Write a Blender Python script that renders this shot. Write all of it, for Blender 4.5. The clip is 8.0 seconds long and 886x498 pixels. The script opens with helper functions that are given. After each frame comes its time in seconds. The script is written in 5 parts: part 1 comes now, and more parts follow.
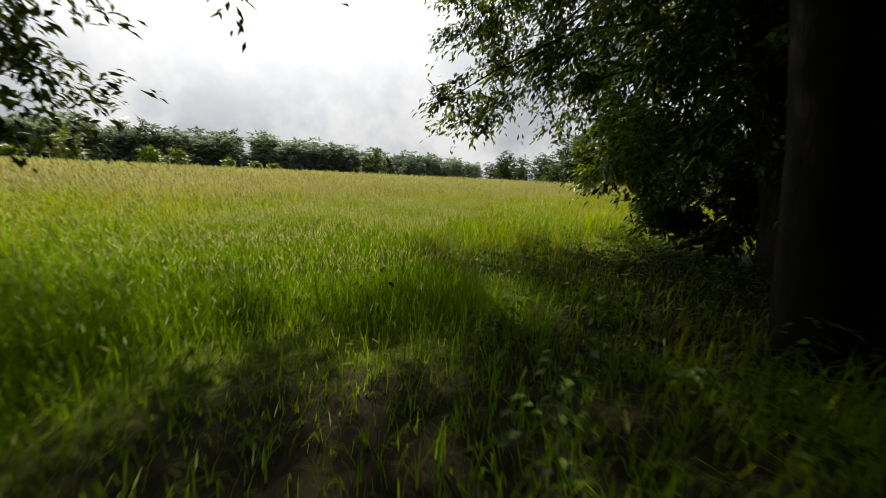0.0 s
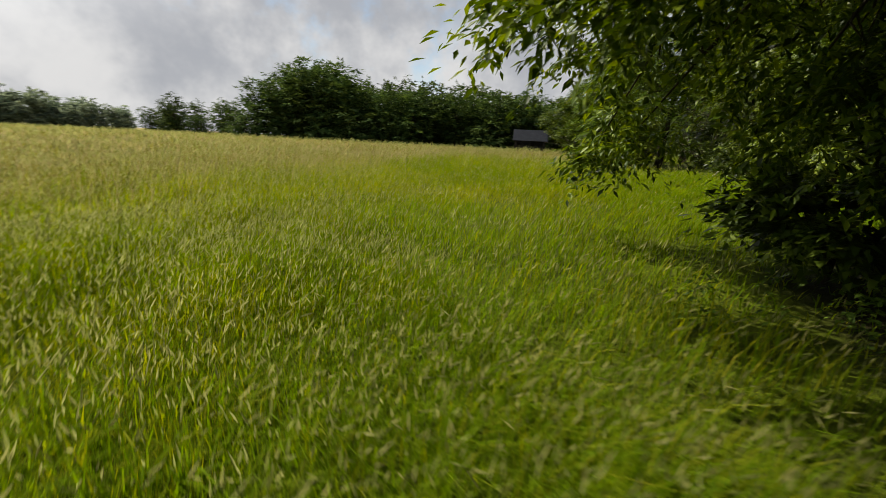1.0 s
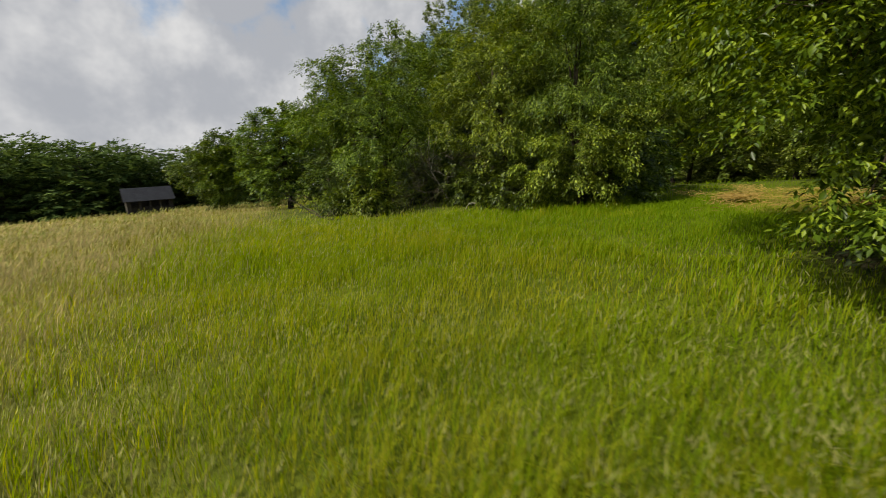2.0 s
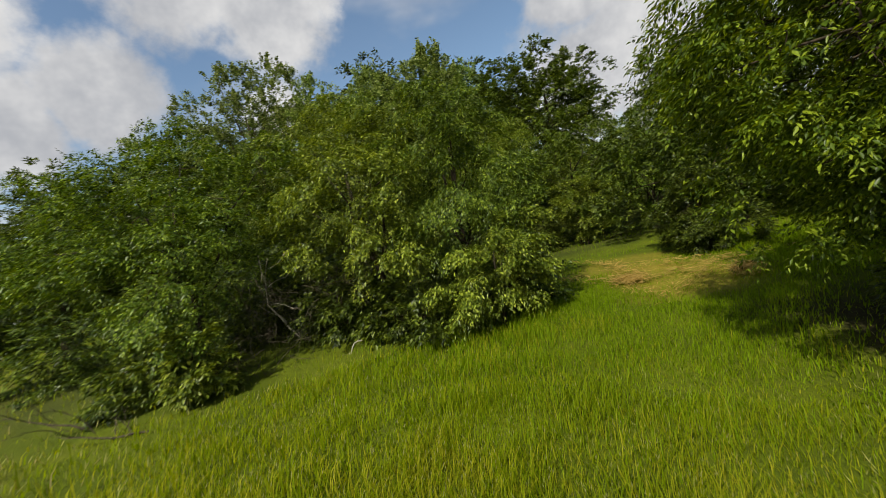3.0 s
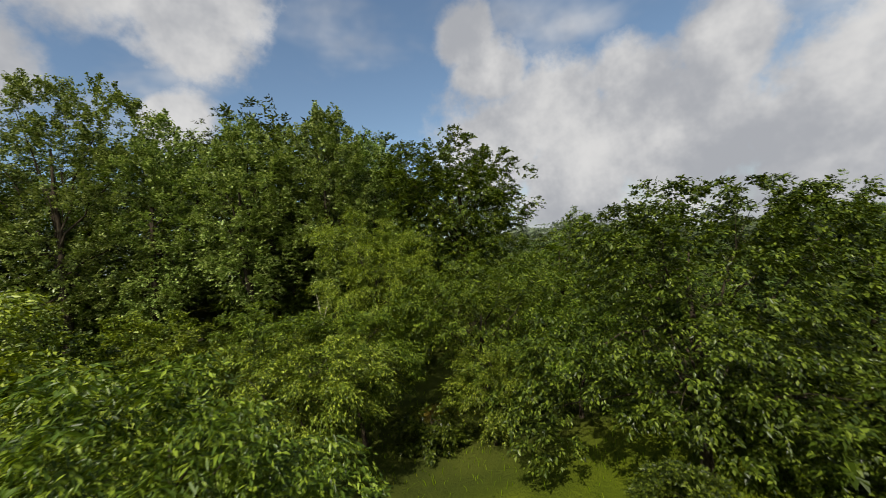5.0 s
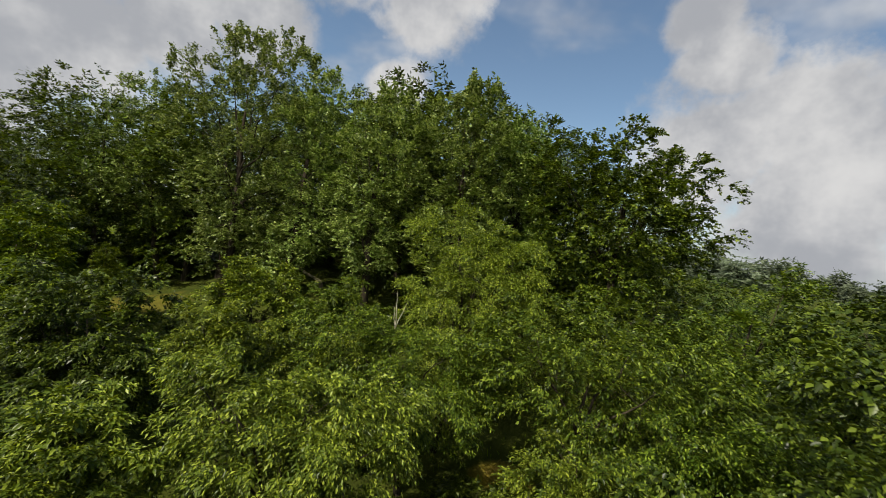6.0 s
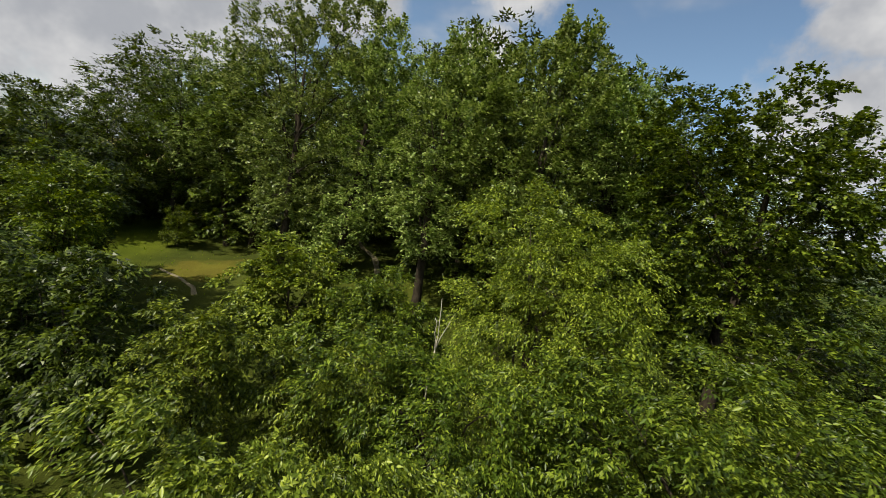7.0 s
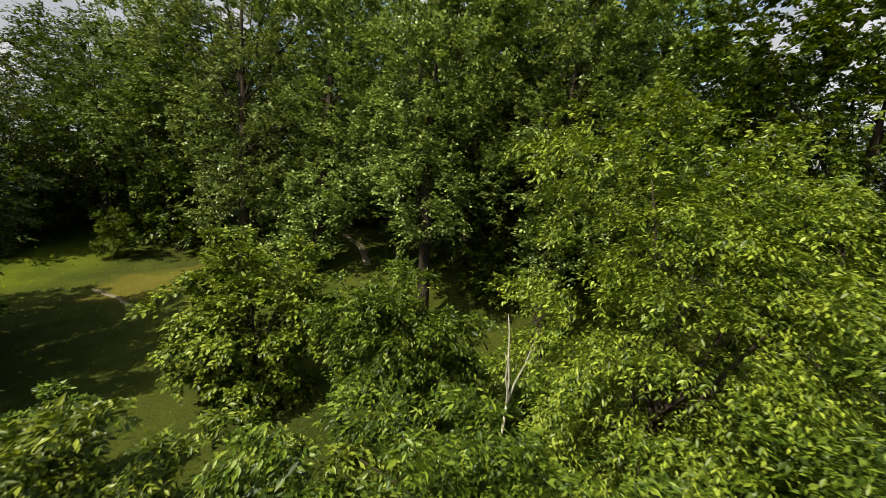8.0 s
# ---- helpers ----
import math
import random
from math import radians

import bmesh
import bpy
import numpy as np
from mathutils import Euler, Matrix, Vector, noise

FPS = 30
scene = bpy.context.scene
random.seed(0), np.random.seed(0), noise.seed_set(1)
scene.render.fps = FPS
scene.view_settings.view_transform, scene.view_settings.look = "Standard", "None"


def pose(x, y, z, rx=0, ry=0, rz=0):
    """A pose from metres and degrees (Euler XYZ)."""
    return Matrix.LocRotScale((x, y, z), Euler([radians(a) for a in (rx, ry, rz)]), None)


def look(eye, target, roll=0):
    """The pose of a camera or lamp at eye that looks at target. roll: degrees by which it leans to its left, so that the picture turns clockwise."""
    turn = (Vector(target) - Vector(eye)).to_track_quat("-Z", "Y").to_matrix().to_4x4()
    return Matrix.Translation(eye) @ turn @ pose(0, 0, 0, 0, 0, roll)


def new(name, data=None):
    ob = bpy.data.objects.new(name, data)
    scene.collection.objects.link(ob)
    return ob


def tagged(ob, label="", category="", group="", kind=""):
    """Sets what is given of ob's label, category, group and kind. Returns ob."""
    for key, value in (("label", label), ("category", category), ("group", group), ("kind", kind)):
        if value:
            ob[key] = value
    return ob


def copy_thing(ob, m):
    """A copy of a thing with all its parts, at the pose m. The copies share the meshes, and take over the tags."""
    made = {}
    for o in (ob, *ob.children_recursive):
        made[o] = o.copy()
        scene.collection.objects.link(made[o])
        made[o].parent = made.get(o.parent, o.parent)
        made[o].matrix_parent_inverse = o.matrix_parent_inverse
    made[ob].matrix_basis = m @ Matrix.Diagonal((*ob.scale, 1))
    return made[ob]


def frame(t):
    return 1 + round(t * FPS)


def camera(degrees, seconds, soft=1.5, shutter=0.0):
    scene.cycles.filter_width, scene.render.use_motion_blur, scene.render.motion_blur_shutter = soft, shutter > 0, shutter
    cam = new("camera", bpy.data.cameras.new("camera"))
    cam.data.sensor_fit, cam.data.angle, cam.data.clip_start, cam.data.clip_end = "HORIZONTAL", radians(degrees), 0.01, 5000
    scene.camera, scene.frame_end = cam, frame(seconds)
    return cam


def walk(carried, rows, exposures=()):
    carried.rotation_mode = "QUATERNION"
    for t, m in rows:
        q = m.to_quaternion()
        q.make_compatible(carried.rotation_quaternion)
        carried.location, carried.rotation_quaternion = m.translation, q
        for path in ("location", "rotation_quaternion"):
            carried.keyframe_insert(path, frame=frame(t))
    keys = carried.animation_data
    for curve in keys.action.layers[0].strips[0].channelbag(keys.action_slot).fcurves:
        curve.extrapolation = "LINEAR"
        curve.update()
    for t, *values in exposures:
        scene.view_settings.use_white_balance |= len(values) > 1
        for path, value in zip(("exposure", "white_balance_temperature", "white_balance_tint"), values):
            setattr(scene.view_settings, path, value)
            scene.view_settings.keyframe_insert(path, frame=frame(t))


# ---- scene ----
cam = camera(95.6, 8.0, soft=0.6, shutter=0.13)
PATH = [
    (0, (18.273, -2.577, 0.693), (16.353, -3.012, 0.339), 2.7),
    (0.2, (17.437, -3.131, 0.727), (15.495, -3.365, 0.312), 2.8),
    (0.5, (16.138, -4.056, 0.759), (14.206, -3.889, 0.271), 3.0),
    (0.8, (14.731, -4.913, 0.817), (12.911, -4.267, 0.299), 3.5),
    (1, (13.683, -5.371, 0.927), (12.006, -4.410, 0.414), 2.8),
    (1.2, (12.695, -5.720, 0.935), (11.231, -4.452, 0.434), 1.7),
    (1.475, (10.980, -6.126, 1.015), (9.885, -4.519, 0.549), -0.1),
    (1.75, (8.887, -6.274, 1.231), (8.195, -4.442, 0.826), -2.4),
    (2.025, (6.914, -5.997, 1.578), (6.611, -4.048, 1.245), -4.9),
    (2.3, (5.561, -5.128, 2.053), (5.585, -3.146, 1.788), -7.5),
    (2.5, (4.875, -4.254, 2.435), (5.103, -2.279, 2.215), -9.4),
    (3, (3.727, -1.916, 3.497), (4.481, -0.068, 3.375), -13.6),
    (3.5, (3.722, 0.289, 4.877), (4.899, 1.904, 4.801), -16.5),
    (4, (4.983, 2.038, 6.536), (6.353, 3.494, 6.474), -15.8),
    (4.2, (5.788, 2.540, 7.228), (7.170, 3.984, 7.169), -15.0),
    (4.475, (7.005, 3.227, 8.037), (8.384, 4.675, 7.997), -13.2),
    (4.75, (8.497, 3.860, 8.630), (9.803, 5.374, 8.623), -9.9),
    (5.025, (10.075, 4.545, 9.084), (11.246, 6.166, 9.105), -5.8),
    (5.3, (11.552, 5.387, 9.478), (12.533, 7.130, 9.498), -1.4),
    (5.5, (12.593, 6.071, 9.760), (13.404, 7.899, 9.769), 2.0),
    (6, (14.632, 7.910, 10.484), (15.111, 9.850, 10.411), 7.6),
    (6.5, (15.862, 10.177, 10.938), (16.112, 12.154, 10.773), 10.3),
    (7, (16.105, 12.859, 11.097), (16.241, 14.837, 10.835), 10.4),
    (7.5, (15.620, 15.850, 10.819), (15.792, 17.813, 10.479), 7.6),
    (8, (14.938, 19.251, 10.190), (15.188, 21.201, 9.822), 4.7),
]
EXPOSURES = [(0, 0.38), (0.3, 0.46), (0.6, 0.42), (1.0, 0.24), (1.2, 0.24), (2.4, 0.28), (4.2, 0.2), (5.4, 0.13), (7.0, 0.19), (8.0, 0.44)]
walk(cam, [(t, look(eye, target, roll)) for t, eye, target, roll in PATH], EXPOSURES)

# ---- sky, clouds and sun ----
SUN_AZ, SUN_EL = 126.0, 50.0  # degrees to the left of +y, and above the horizon
SUN_WAY = Vector((-math.sin(radians(SUN_AZ)) * math.cos(radians(SUN_EL)),
                  math.cos(radians(SUN_AZ)) * math.cos(radians(SUN_EL)), math.sin(radians(SUN_EL))))
sun_data = bpy.data.lights.new("sun", "SUN")
sun_data.energy, sun_data.angle, sun_data.color = 5.0, radians(0.7), (1.0, 0.93, 0.78)
sun = new("sun", sun_data)
sun.matrix_world = look(SUN_WAY * 60, (0, 0, 0))


def sky_way(az, el):
    a, e = radians(az), radians(el)
    return (-math.sin(a) * math.cos(e), math.cos(a) * math.cos(e), math.sin(e))


class Graph:
    """Short notation for node trees."""

    def __init__(self, tree):
        self.tree = tree
        tree.nodes.clear()

    def add(self, kind, *ins, **sets):
        n = self.tree.nodes.new(kind)
        if "operation" in sets:
            n.operation = sets["operation"]
        if "use_clamp" in sets:
            n.use_clamp = sets["use_clamp"]
        if "data_type" in sets:
            n.data_type = sets["data_type"]
        if "blend_type" in sets:
            n.blend_type = sets["blend_type"]
        if "interpolation_type" in sets:
            n.interpolation_type = sets["interpolation_type"]
        for i, v in enumerate(ins):
            if v is None:
                continue
            self.put(n.inputs[i], v)
        return n

    def put(self, socket, v):
        if hasattr(v, "is_linked"):
            self.tree.links.new(v, socket)
        elif hasattr(v, "outputs"):
            self.tree.links.new(v.outputs[0], socket)
        else:
            socket.default_value = v

    def math(self, op, a, b=0.0, c=0.0, clamp=False):
        return self.add("ShaderNodeMath", a, b, c, operation=op, use_clamp=clamp).outputs[0]

    def mix(self, fac, a, b):
        n = self.add("ShaderNodeMix", data_type="RGBA")
        self.put(n.inputs[0], fac)
        self.put(n.inputs[6], a)
        self.put(n.inputs[7], b)
        return n.outputs[2]

    def noise(self, where, scale, detail=4.0, rough=0.55):
        n = self.add("ShaderNodeTexNoise")
        if where is not None:
            self.put(n.inputs["Vector"], where)
        n.inputs["Scale"].default_value, n.inputs["Detail"].default_value = scale, detail
        n.inputs["Roughness"].default_value = rough
        return n.outputs[0]

    def ramp(self, fac, lo, hi, smooth=True):
        n = self.add("ShaderNodeMapRange", fac, lo, hi, interpolation_type="SMOOTHSTEP" if smooth else "LINEAR")
        return n.outputs[0]


world = bpy.data.worlds.new("sky")
scene.world = world
world.use_nodes = True
g = Graph(world.node_tree)
sky = g.add("ShaderNodeTexSky")
sky.sky_type, sky.sun_disc, sky.sun_elevation, sky.sun_rotation = "NISHITA", False, radians(SUN_EL), radians(-SUN_AZ)
sky.air_density, sky.dust_density, sky.ozone_density = 1.0, 1.2, 0.7
way = g.add("ShaderNodeTexCoord").outputs["Generated"]
axis = g.add("ShaderNodeSeparateXYZ", way)
# a flat cloud deck, seen in perspective
low = g.math("MAXIMUM", axis.outputs[2], 0.0)
lift = g.math("ADD", low, 0.16)
deck = g.add("ShaderNodeCombineXYZ", g.math("DIVIDE", axis.outputs[0], lift), g.math("DIVIDE", axis.outputs[1], lift), 0.0)
billow = g.noise(way, 7.0, 7.0, 0.58)
broad = g.noise(deck, 0.9, 5.0, 0.55)
cover = g.math("MULTIPLY", g.ramp(broad, 0.5, 0.68), 0.75)
# cumulus heaps: direction, angular radius and weight
HEAPS = [(-56, 9, 10), (-68, 10, 12), (-46, 14, 9), (-43, 28, 4), (-46, 23, 5), (-82, 9, 12), (-54, 17, 7), (-65, 18, 6), (-74, 19, 6), (-7, 31, 8), (2, 34, 8),
         (-5, 19, 4), (14, 22, 6), (22, 19, 6), (30, 15, 7), (37, 14, 8), (24, 28, 6), (38, 8, 7), (50, 12, 12), (34, 24, 6)]
wobble = g.math("ADD", g.math("MULTIPLY", g.math("SUBTRACT", billow, 0.5), 1.5), g.math("MULTIPLY", g.math("SUBTRACT", g.noise(way, 26.0, 5.0, 0.6), 0.5), 0.45))
for az, el, size in HEAPS:
    dot = g.add("ShaderNodeVectorMath", way, sky_way(az, el), operation="DOT_PRODUCT").outputs["Value"]
    ang = g.math("ARCCOSINE", g.math("MINIMUM", dot, 0.99999))
    rel = g.math("ADD", g.math("DIVIDE", ang, radians(size)), wobble)
    cover = g.math("MAXIMUM", cover, g.ramp(rel, 1.22, 0.66))
# the overcast half of the sky, towards the sun
veil_dot = g.add("ShaderNodeVectorMath", way, sky_way(118, 25), operation="DOT_PRODUCT").outputs["Value"]
veil = g.ramp(g.math("ADD", veil_dot, wobble), 0.25, 0.75)
cover = g.math("MAXIMUM", cover, veil)
shade = g.ramp(g.noise(way, 4.5, 5.0, 0.6), 0.35, 0.68)
cloud = g.mix(shade, (0.36, 0.372, 0.40, 1), (0.63, 0.625, 0.62, 1))
glow = g.ramp(g.add("ShaderNodeVectorMath", way, tuple(SUN_WAY), operation="DOT_PRODUCT").outputs["Value"], 0.64, 1.0)
cloud = g.mix(glow, cloud, (1.25, 1.25, 1.25, 1))
haze = g.ramp(low, 0.16, 0.0)
blue = g.add("ShaderNodeMix", data_type="RGBA", blend_type="MULTIPLY")
blue.inputs[0].default_value = 1.0
g.put(blue.inputs[6], sky)
blue.inputs[7].default_value = (0.112, 0.118, 0.115, 1)
air = g.mix(g.math("MULTIPLY", haze, 0.6), blue.outputs[2], (0.44, 0.48, 0.55, 1))
full = g.mix(cover, air, cloud)
g.add("ShaderNodeOutputWorld", g.add("ShaderNodeBackground", full, 1.0))


# ---- materials ----
def surface(name, build):
    m = bpy.data.materials.new(name)
    m.use_nodes = True
    gr = Graph(m.node_tree)
    out = build(gr)
    gr.add("ShaderNodeOutputMaterial", out)
    return m


def leaf_material(name, dark, mid, light, gloss=0.38, through_part=0.18, sheen=0.25):
    """Leaves: many greens from leaf to leaf and from bough to bough, light passing through the blade."""
    def build(gr):
        one = gr.add("ShaderNodeNewGeometry").outputs["Random Per Island"]
        tree = gr.add("ShaderNodeObjectInfo").outputs["Random"]
        spot = gr.add("ShaderNodeTexCoord").outputs["Object"]
        bough = gr.ramp(gr.noise(spot, 0.55, 3.0), 0.32, 0.68)
        shy = tuple(0.62 * v for v in dark)
        a = gr.mix(bough, (*dark, 1), (*mid, 1))
        a = gr.mix(gr.ramp(one, 0.32, 0.05), a, (*shy, 1))
        b = gr.mix(gr.ramp(one, 0.5, 0.95), a, (*(1.15 * v for v in light), 1))
        hue = gr.add("ShaderNodeHueSaturation", gr.math("ADD", 0.491, gr.math("MULTIPLY", tree, 0.012)), 0.98,
                     gr.math("ADD", 0.78, gr.math("MULTIPLY", tree, 0.5)), 1.0, b)
        p = gr.add("ShaderNodeBsdfPrincipled", hue)
        p.inputs["Roughness"].default_value = gloss
        p.inputs["Specular IOR Level"].default_value = sheen
        bright = gr.add("ShaderNodeHueSaturation", 0.488, 1.1, 1.6, 1.0, hue)
        t = gr.add("ShaderNodeBsdfTranslucent", bright)
        return gr.add("ShaderNodeMixShader", through_part, p, t)
    return surface(name, build)


LEAF_MID = leaf_material("leaf_green", (0.036, 0.066, 0.004), (0.067, 0.114, 0.007), (0.156, 0.212, 0.015))
LEAF_WARM = leaf_material("leaf_warm_green", (0.033, 0.059, 0.002), (0.062, 0.101, 0.003), (0.142, 0.186, 0.008), 0.4, 0.28)
LEAF_LIGHT = leaf_material("leaf_light_green", (0.059, 0.094, 0.006), (0.112, 0.160, 0.010), (0.222, 0.272, 0.023))
LEAF_DOME = leaf_material("leaf_yellow_green", (0.066, 0.106, 0.006), (0.126, 0.184, 0.011), (0.248, 0.310, 0.026))
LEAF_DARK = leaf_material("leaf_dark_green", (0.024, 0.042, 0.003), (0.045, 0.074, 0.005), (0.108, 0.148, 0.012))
LEAF_POPLAR = leaf_material("leaf_poplar_green", (0.080, 0.130, 0.018), (0.150, 0.224, 0.034), (0.300, 0.365, 0.105), 0.36, 0.22, 0.36)
LEAF_FAR = leaf_material("leaf_far_green", (0.034, 0.060, 0.014), (0.052, 0.086, 0.018), (0.080, 0.115, 0.026), 0.8, 0.2, 0.05)
WEEDS = leaf_material("weed_green", (0.036, 0.070, 0.006), (0.060, 0.105, 0.008), (0.095, 0.150, 0.012), 0.6, 0.3, 0.15)
# pale far leaves: the haze of distance is mixed into their colour
LEAF_HAZE_TINT = leaf_material("leaf_haze_tint", (0.125, 0.155, 0.100), (0.150, 0.185, 0.115), (0.175, 0.210, 0.130), 0.9, 0.42, 0.03)


def bark_material(name, a, b, scale=9.0):
    def build(gr):
        spot = gr.add("ShaderNodeTexCoord").outputs["Object"]
        stretch = gr.add("ShaderNodeVectorMath", spot, (1.0, 1.0, 0.22), operation="MULTIPLY").outputs[0]
        fine = gr.noise(stretch, scale, 6.0, 0.65)
        blot = gr.noise(spot, 1.3, 3.0)
        col = gr.mix(gr.ramp(fine, 0.3, 0.7), (*a, 1), (*b, 1))
        col = gr.mix(gr.math("MULTIPLY", gr.ramp(blot, 0.5, 0.75), 0.5), col, (a[0] * 0.7, a[1] * 0.9, a[2] * 0.6, 1))
        p = gr.add("ShaderNodeBsdfPrincipled", col)
        p.inputs["Roughness"].default_value = 0.9
        p.inputs["Specular IOR Level"].default_value = 0.12
        bump = gr.add("ShaderNodeBump")
        bump.inputs["Strength"].default_value, bump.inputs["Distance"].default_value = 0.7, 0.03
        gr.put(bump.inputs["Height"], fine)
        gr.put(p.inputs["Normal"], bump)
        return p
    return surface(name, build)


BARK = bark_material("bark", (0.018, 0.014, 0.009), (0.058, 0.046, 0.030))
# near-black copy of the bark: deep shade is put into its colour
BARK_SHADED = bark_material("shaded_bark", (0.006, 0.005, 0.004), (0.018, 0.015, 0.011))
BARK_PALE = bark_material("pale_bark", (0.24, 0.215, 0.16), (0.50, 0.46, 0.36), 14.0)
DARKWOOD = bark_material("dark_deadwood", (0.030, 0.024, 0.016), (0.085, 0.070, 0.05), 16.0)
DEADWOOD = bark_material("deadwood", (0.042, 0.033, 0.022), (0.125, 0.102, 0.075), 16.0)


def grass_material(name, root, mid, tip, dry, dry_part, through_gain=1.32):
    """Blades, from the root's colour to the tip's, some of them dry."""
    def build(gr):
        one = gr.add("ShaderNodeNewGeometry").outputs["Random Per Island"]
        spot = gr.add("ShaderNodeNewGeometry").outputs["Position"]
        patch = gr.noise(spot, 0.22, 4.0, 0.6)
        a = gr.mix(gr.ramp(one, 0.0, 0.55), (*root, 1), (*mid, 1))
        b = gr.mix(gr.ramp(one, 0.5, 1.0), a, (*tip, 1))
        arid = gr.ramp(gr.math("ADD", gr.math("MULTIPLY", one, 0.35), patch), 0.98 - dry_part, 1.12 - dry_part)
        c = gr.mix(arid, b, (*dry, 1))
        p = gr.add("ShaderNodeBsdfPrincipled", c)
        p.inputs["Roughness"].default_value = 0.6
        p.inputs["Specular IOR Level"].default_value = 0.06
        t = gr.add("ShaderNodeBsdfTranslucent", gr.add("ShaderNodeHueSaturation", 0.503, 1.05, through_gain, 1.0, c))
        return gr.add("ShaderNodeMixShader", 0.53, p, t)
    return surface(name, build)


GRASS_FIELD = grass_material("field_grass", (0.150, 0.146, 0.014), (0.180, 0.168, 0.026), (0.222, 0.196, 0.055), (0.305, 0.250, 0.110), 0.42)
GRASS_GREEN = grass_material("green_grass", (0.130, 0.205, 0.002), (0.150, 0.232, 0.004), (0.185, 0.262, 0.010), (0.270, 0.280, 0.014), 0.16)
GRASS_OLIVE = grass_material("olive_grass", (0.150, 0.206, 0.002), (0.176, 0.228, 0.003), (0.216, 0.258, 0.006), (0.282, 0.280, 0.014), 0.3)
GRASS_DRY = grass_material("seed_heads", (0.22, 0.235, 0.06), (0.28, 0.288, 0.09), (0.39, 0.385, 0.17), (0.33, 0.315, 0.11), 0.3, 1.2)
HAY = grass_material("cut_hay", (0.33, 0.235, 0.055), (0.42, 0.30, 0.085), (0.52, 0.375, 0.135), (0.45, 0.32, 0.10), 0.5, 1.0)


def ground_build(gr):
    spot = gr.add("ShaderNodeNewGeometry").outputs["Position"]
    xyz = gr.add("ShaderNodeSeparateXYZ", spot)
    big, mid, fine = gr.noise(spot, 0.035, 5.0), gr.noise(spot, 0.35, 5.0, 0.6), gr.noise(spot, 6.0, 6.0, 0.7)
    field = gr.mix(gr.ramp(mid, 0.3, 0.7), (0.120, 0.118, 0.008, 1), (0.165, 0.150, 0.028, 1))
    field = gr.mix(gr.math("MULTIPLY", gr.ramp(big, 0.42, 0.62), 0.5), field, (0.19, 0.162, 0.062, 1))
    green = gr.mix(gr.ramp(mid, 0.35, 0.7), (0.058, 0.080, 0.002, 1), (0.095, 0.120, 0.003, 1))
    # bare soil, with the trees' shade put into its dark colour
    shaded_earth = gr.mix(gr.ramp(fine, 0.3, 0.7), (0.014, 0.011, 0.005, 1), (0.036, 0.027, 0.012, 1))
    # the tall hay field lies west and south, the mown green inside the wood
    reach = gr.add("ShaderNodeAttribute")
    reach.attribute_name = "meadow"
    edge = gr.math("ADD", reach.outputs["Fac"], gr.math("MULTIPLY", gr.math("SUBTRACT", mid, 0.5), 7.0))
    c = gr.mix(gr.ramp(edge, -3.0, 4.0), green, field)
    # a darker olive ground tone through the wood and north of it
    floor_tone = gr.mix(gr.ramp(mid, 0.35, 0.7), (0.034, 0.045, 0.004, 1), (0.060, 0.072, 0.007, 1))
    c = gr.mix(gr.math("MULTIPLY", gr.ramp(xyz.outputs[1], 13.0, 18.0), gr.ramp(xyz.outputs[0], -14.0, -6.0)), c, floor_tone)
    # ripe, straw-coloured grass farther out; darker ground nearer, under the tall blades
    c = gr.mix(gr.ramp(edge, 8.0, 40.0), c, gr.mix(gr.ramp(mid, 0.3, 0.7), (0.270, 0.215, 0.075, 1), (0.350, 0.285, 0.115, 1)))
    c = gr.mix(gr.math("MULTIPLY", gr.ramp(fine, 0.62, 0.8), 0.6), c, shaded_earth)
    straw = gr.mix(gr.ramp(fine, 0.3, 0.7), (0.22, 0.168, 0.016, 1), (0.34, 0.258, 0.040, 1))
    # straw where hay lies; dark soil patches also carry painted tree shade
    for spot_at, size, part_of, layer in (((15.2, 7.2, 0), 2.8, 0.45, straw), ((16.4, 10.2, 0), 2.4, 0.38, straw), ((17.9, -2.7, 0), 1.9, 0.9, shaded_earth), ((16.6, -1.2, 0), 2.8, 0.9, shaded_earth), ((14.4, 0.6, 0), 3.4, 0.9, shaded_earth), ((23.2, 25.0, 0), 1.6, 0.8, straw), ((-3.0, 51.0, 0), 4.5, 0.28, straw)):
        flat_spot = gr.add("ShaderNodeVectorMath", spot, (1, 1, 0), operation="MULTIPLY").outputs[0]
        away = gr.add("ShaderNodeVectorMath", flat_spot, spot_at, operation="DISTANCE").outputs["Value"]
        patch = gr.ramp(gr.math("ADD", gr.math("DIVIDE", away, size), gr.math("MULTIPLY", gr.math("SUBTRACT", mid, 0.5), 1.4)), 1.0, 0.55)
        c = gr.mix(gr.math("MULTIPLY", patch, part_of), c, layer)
    p = gr.add("ShaderNodeBsdfPrincipled", c)
    p.inputs["Roughness"].default_value = 0.95
    p.inputs["Specular IOR Level"].default_value = 0.15
    bump = gr.add("ShaderNodeBump")
    bump.inputs["Strength"].default_value, bump.inputs["Distance"].default_value = 0.9, 0.12
    gr.put(bump.inputs["Height"], gr.math("ADD", fine, gr.math("MULTIPLY", mid, 0.6)))
    gr.put(p.inputs["Normal"], bump)
    return p


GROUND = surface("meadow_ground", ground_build)


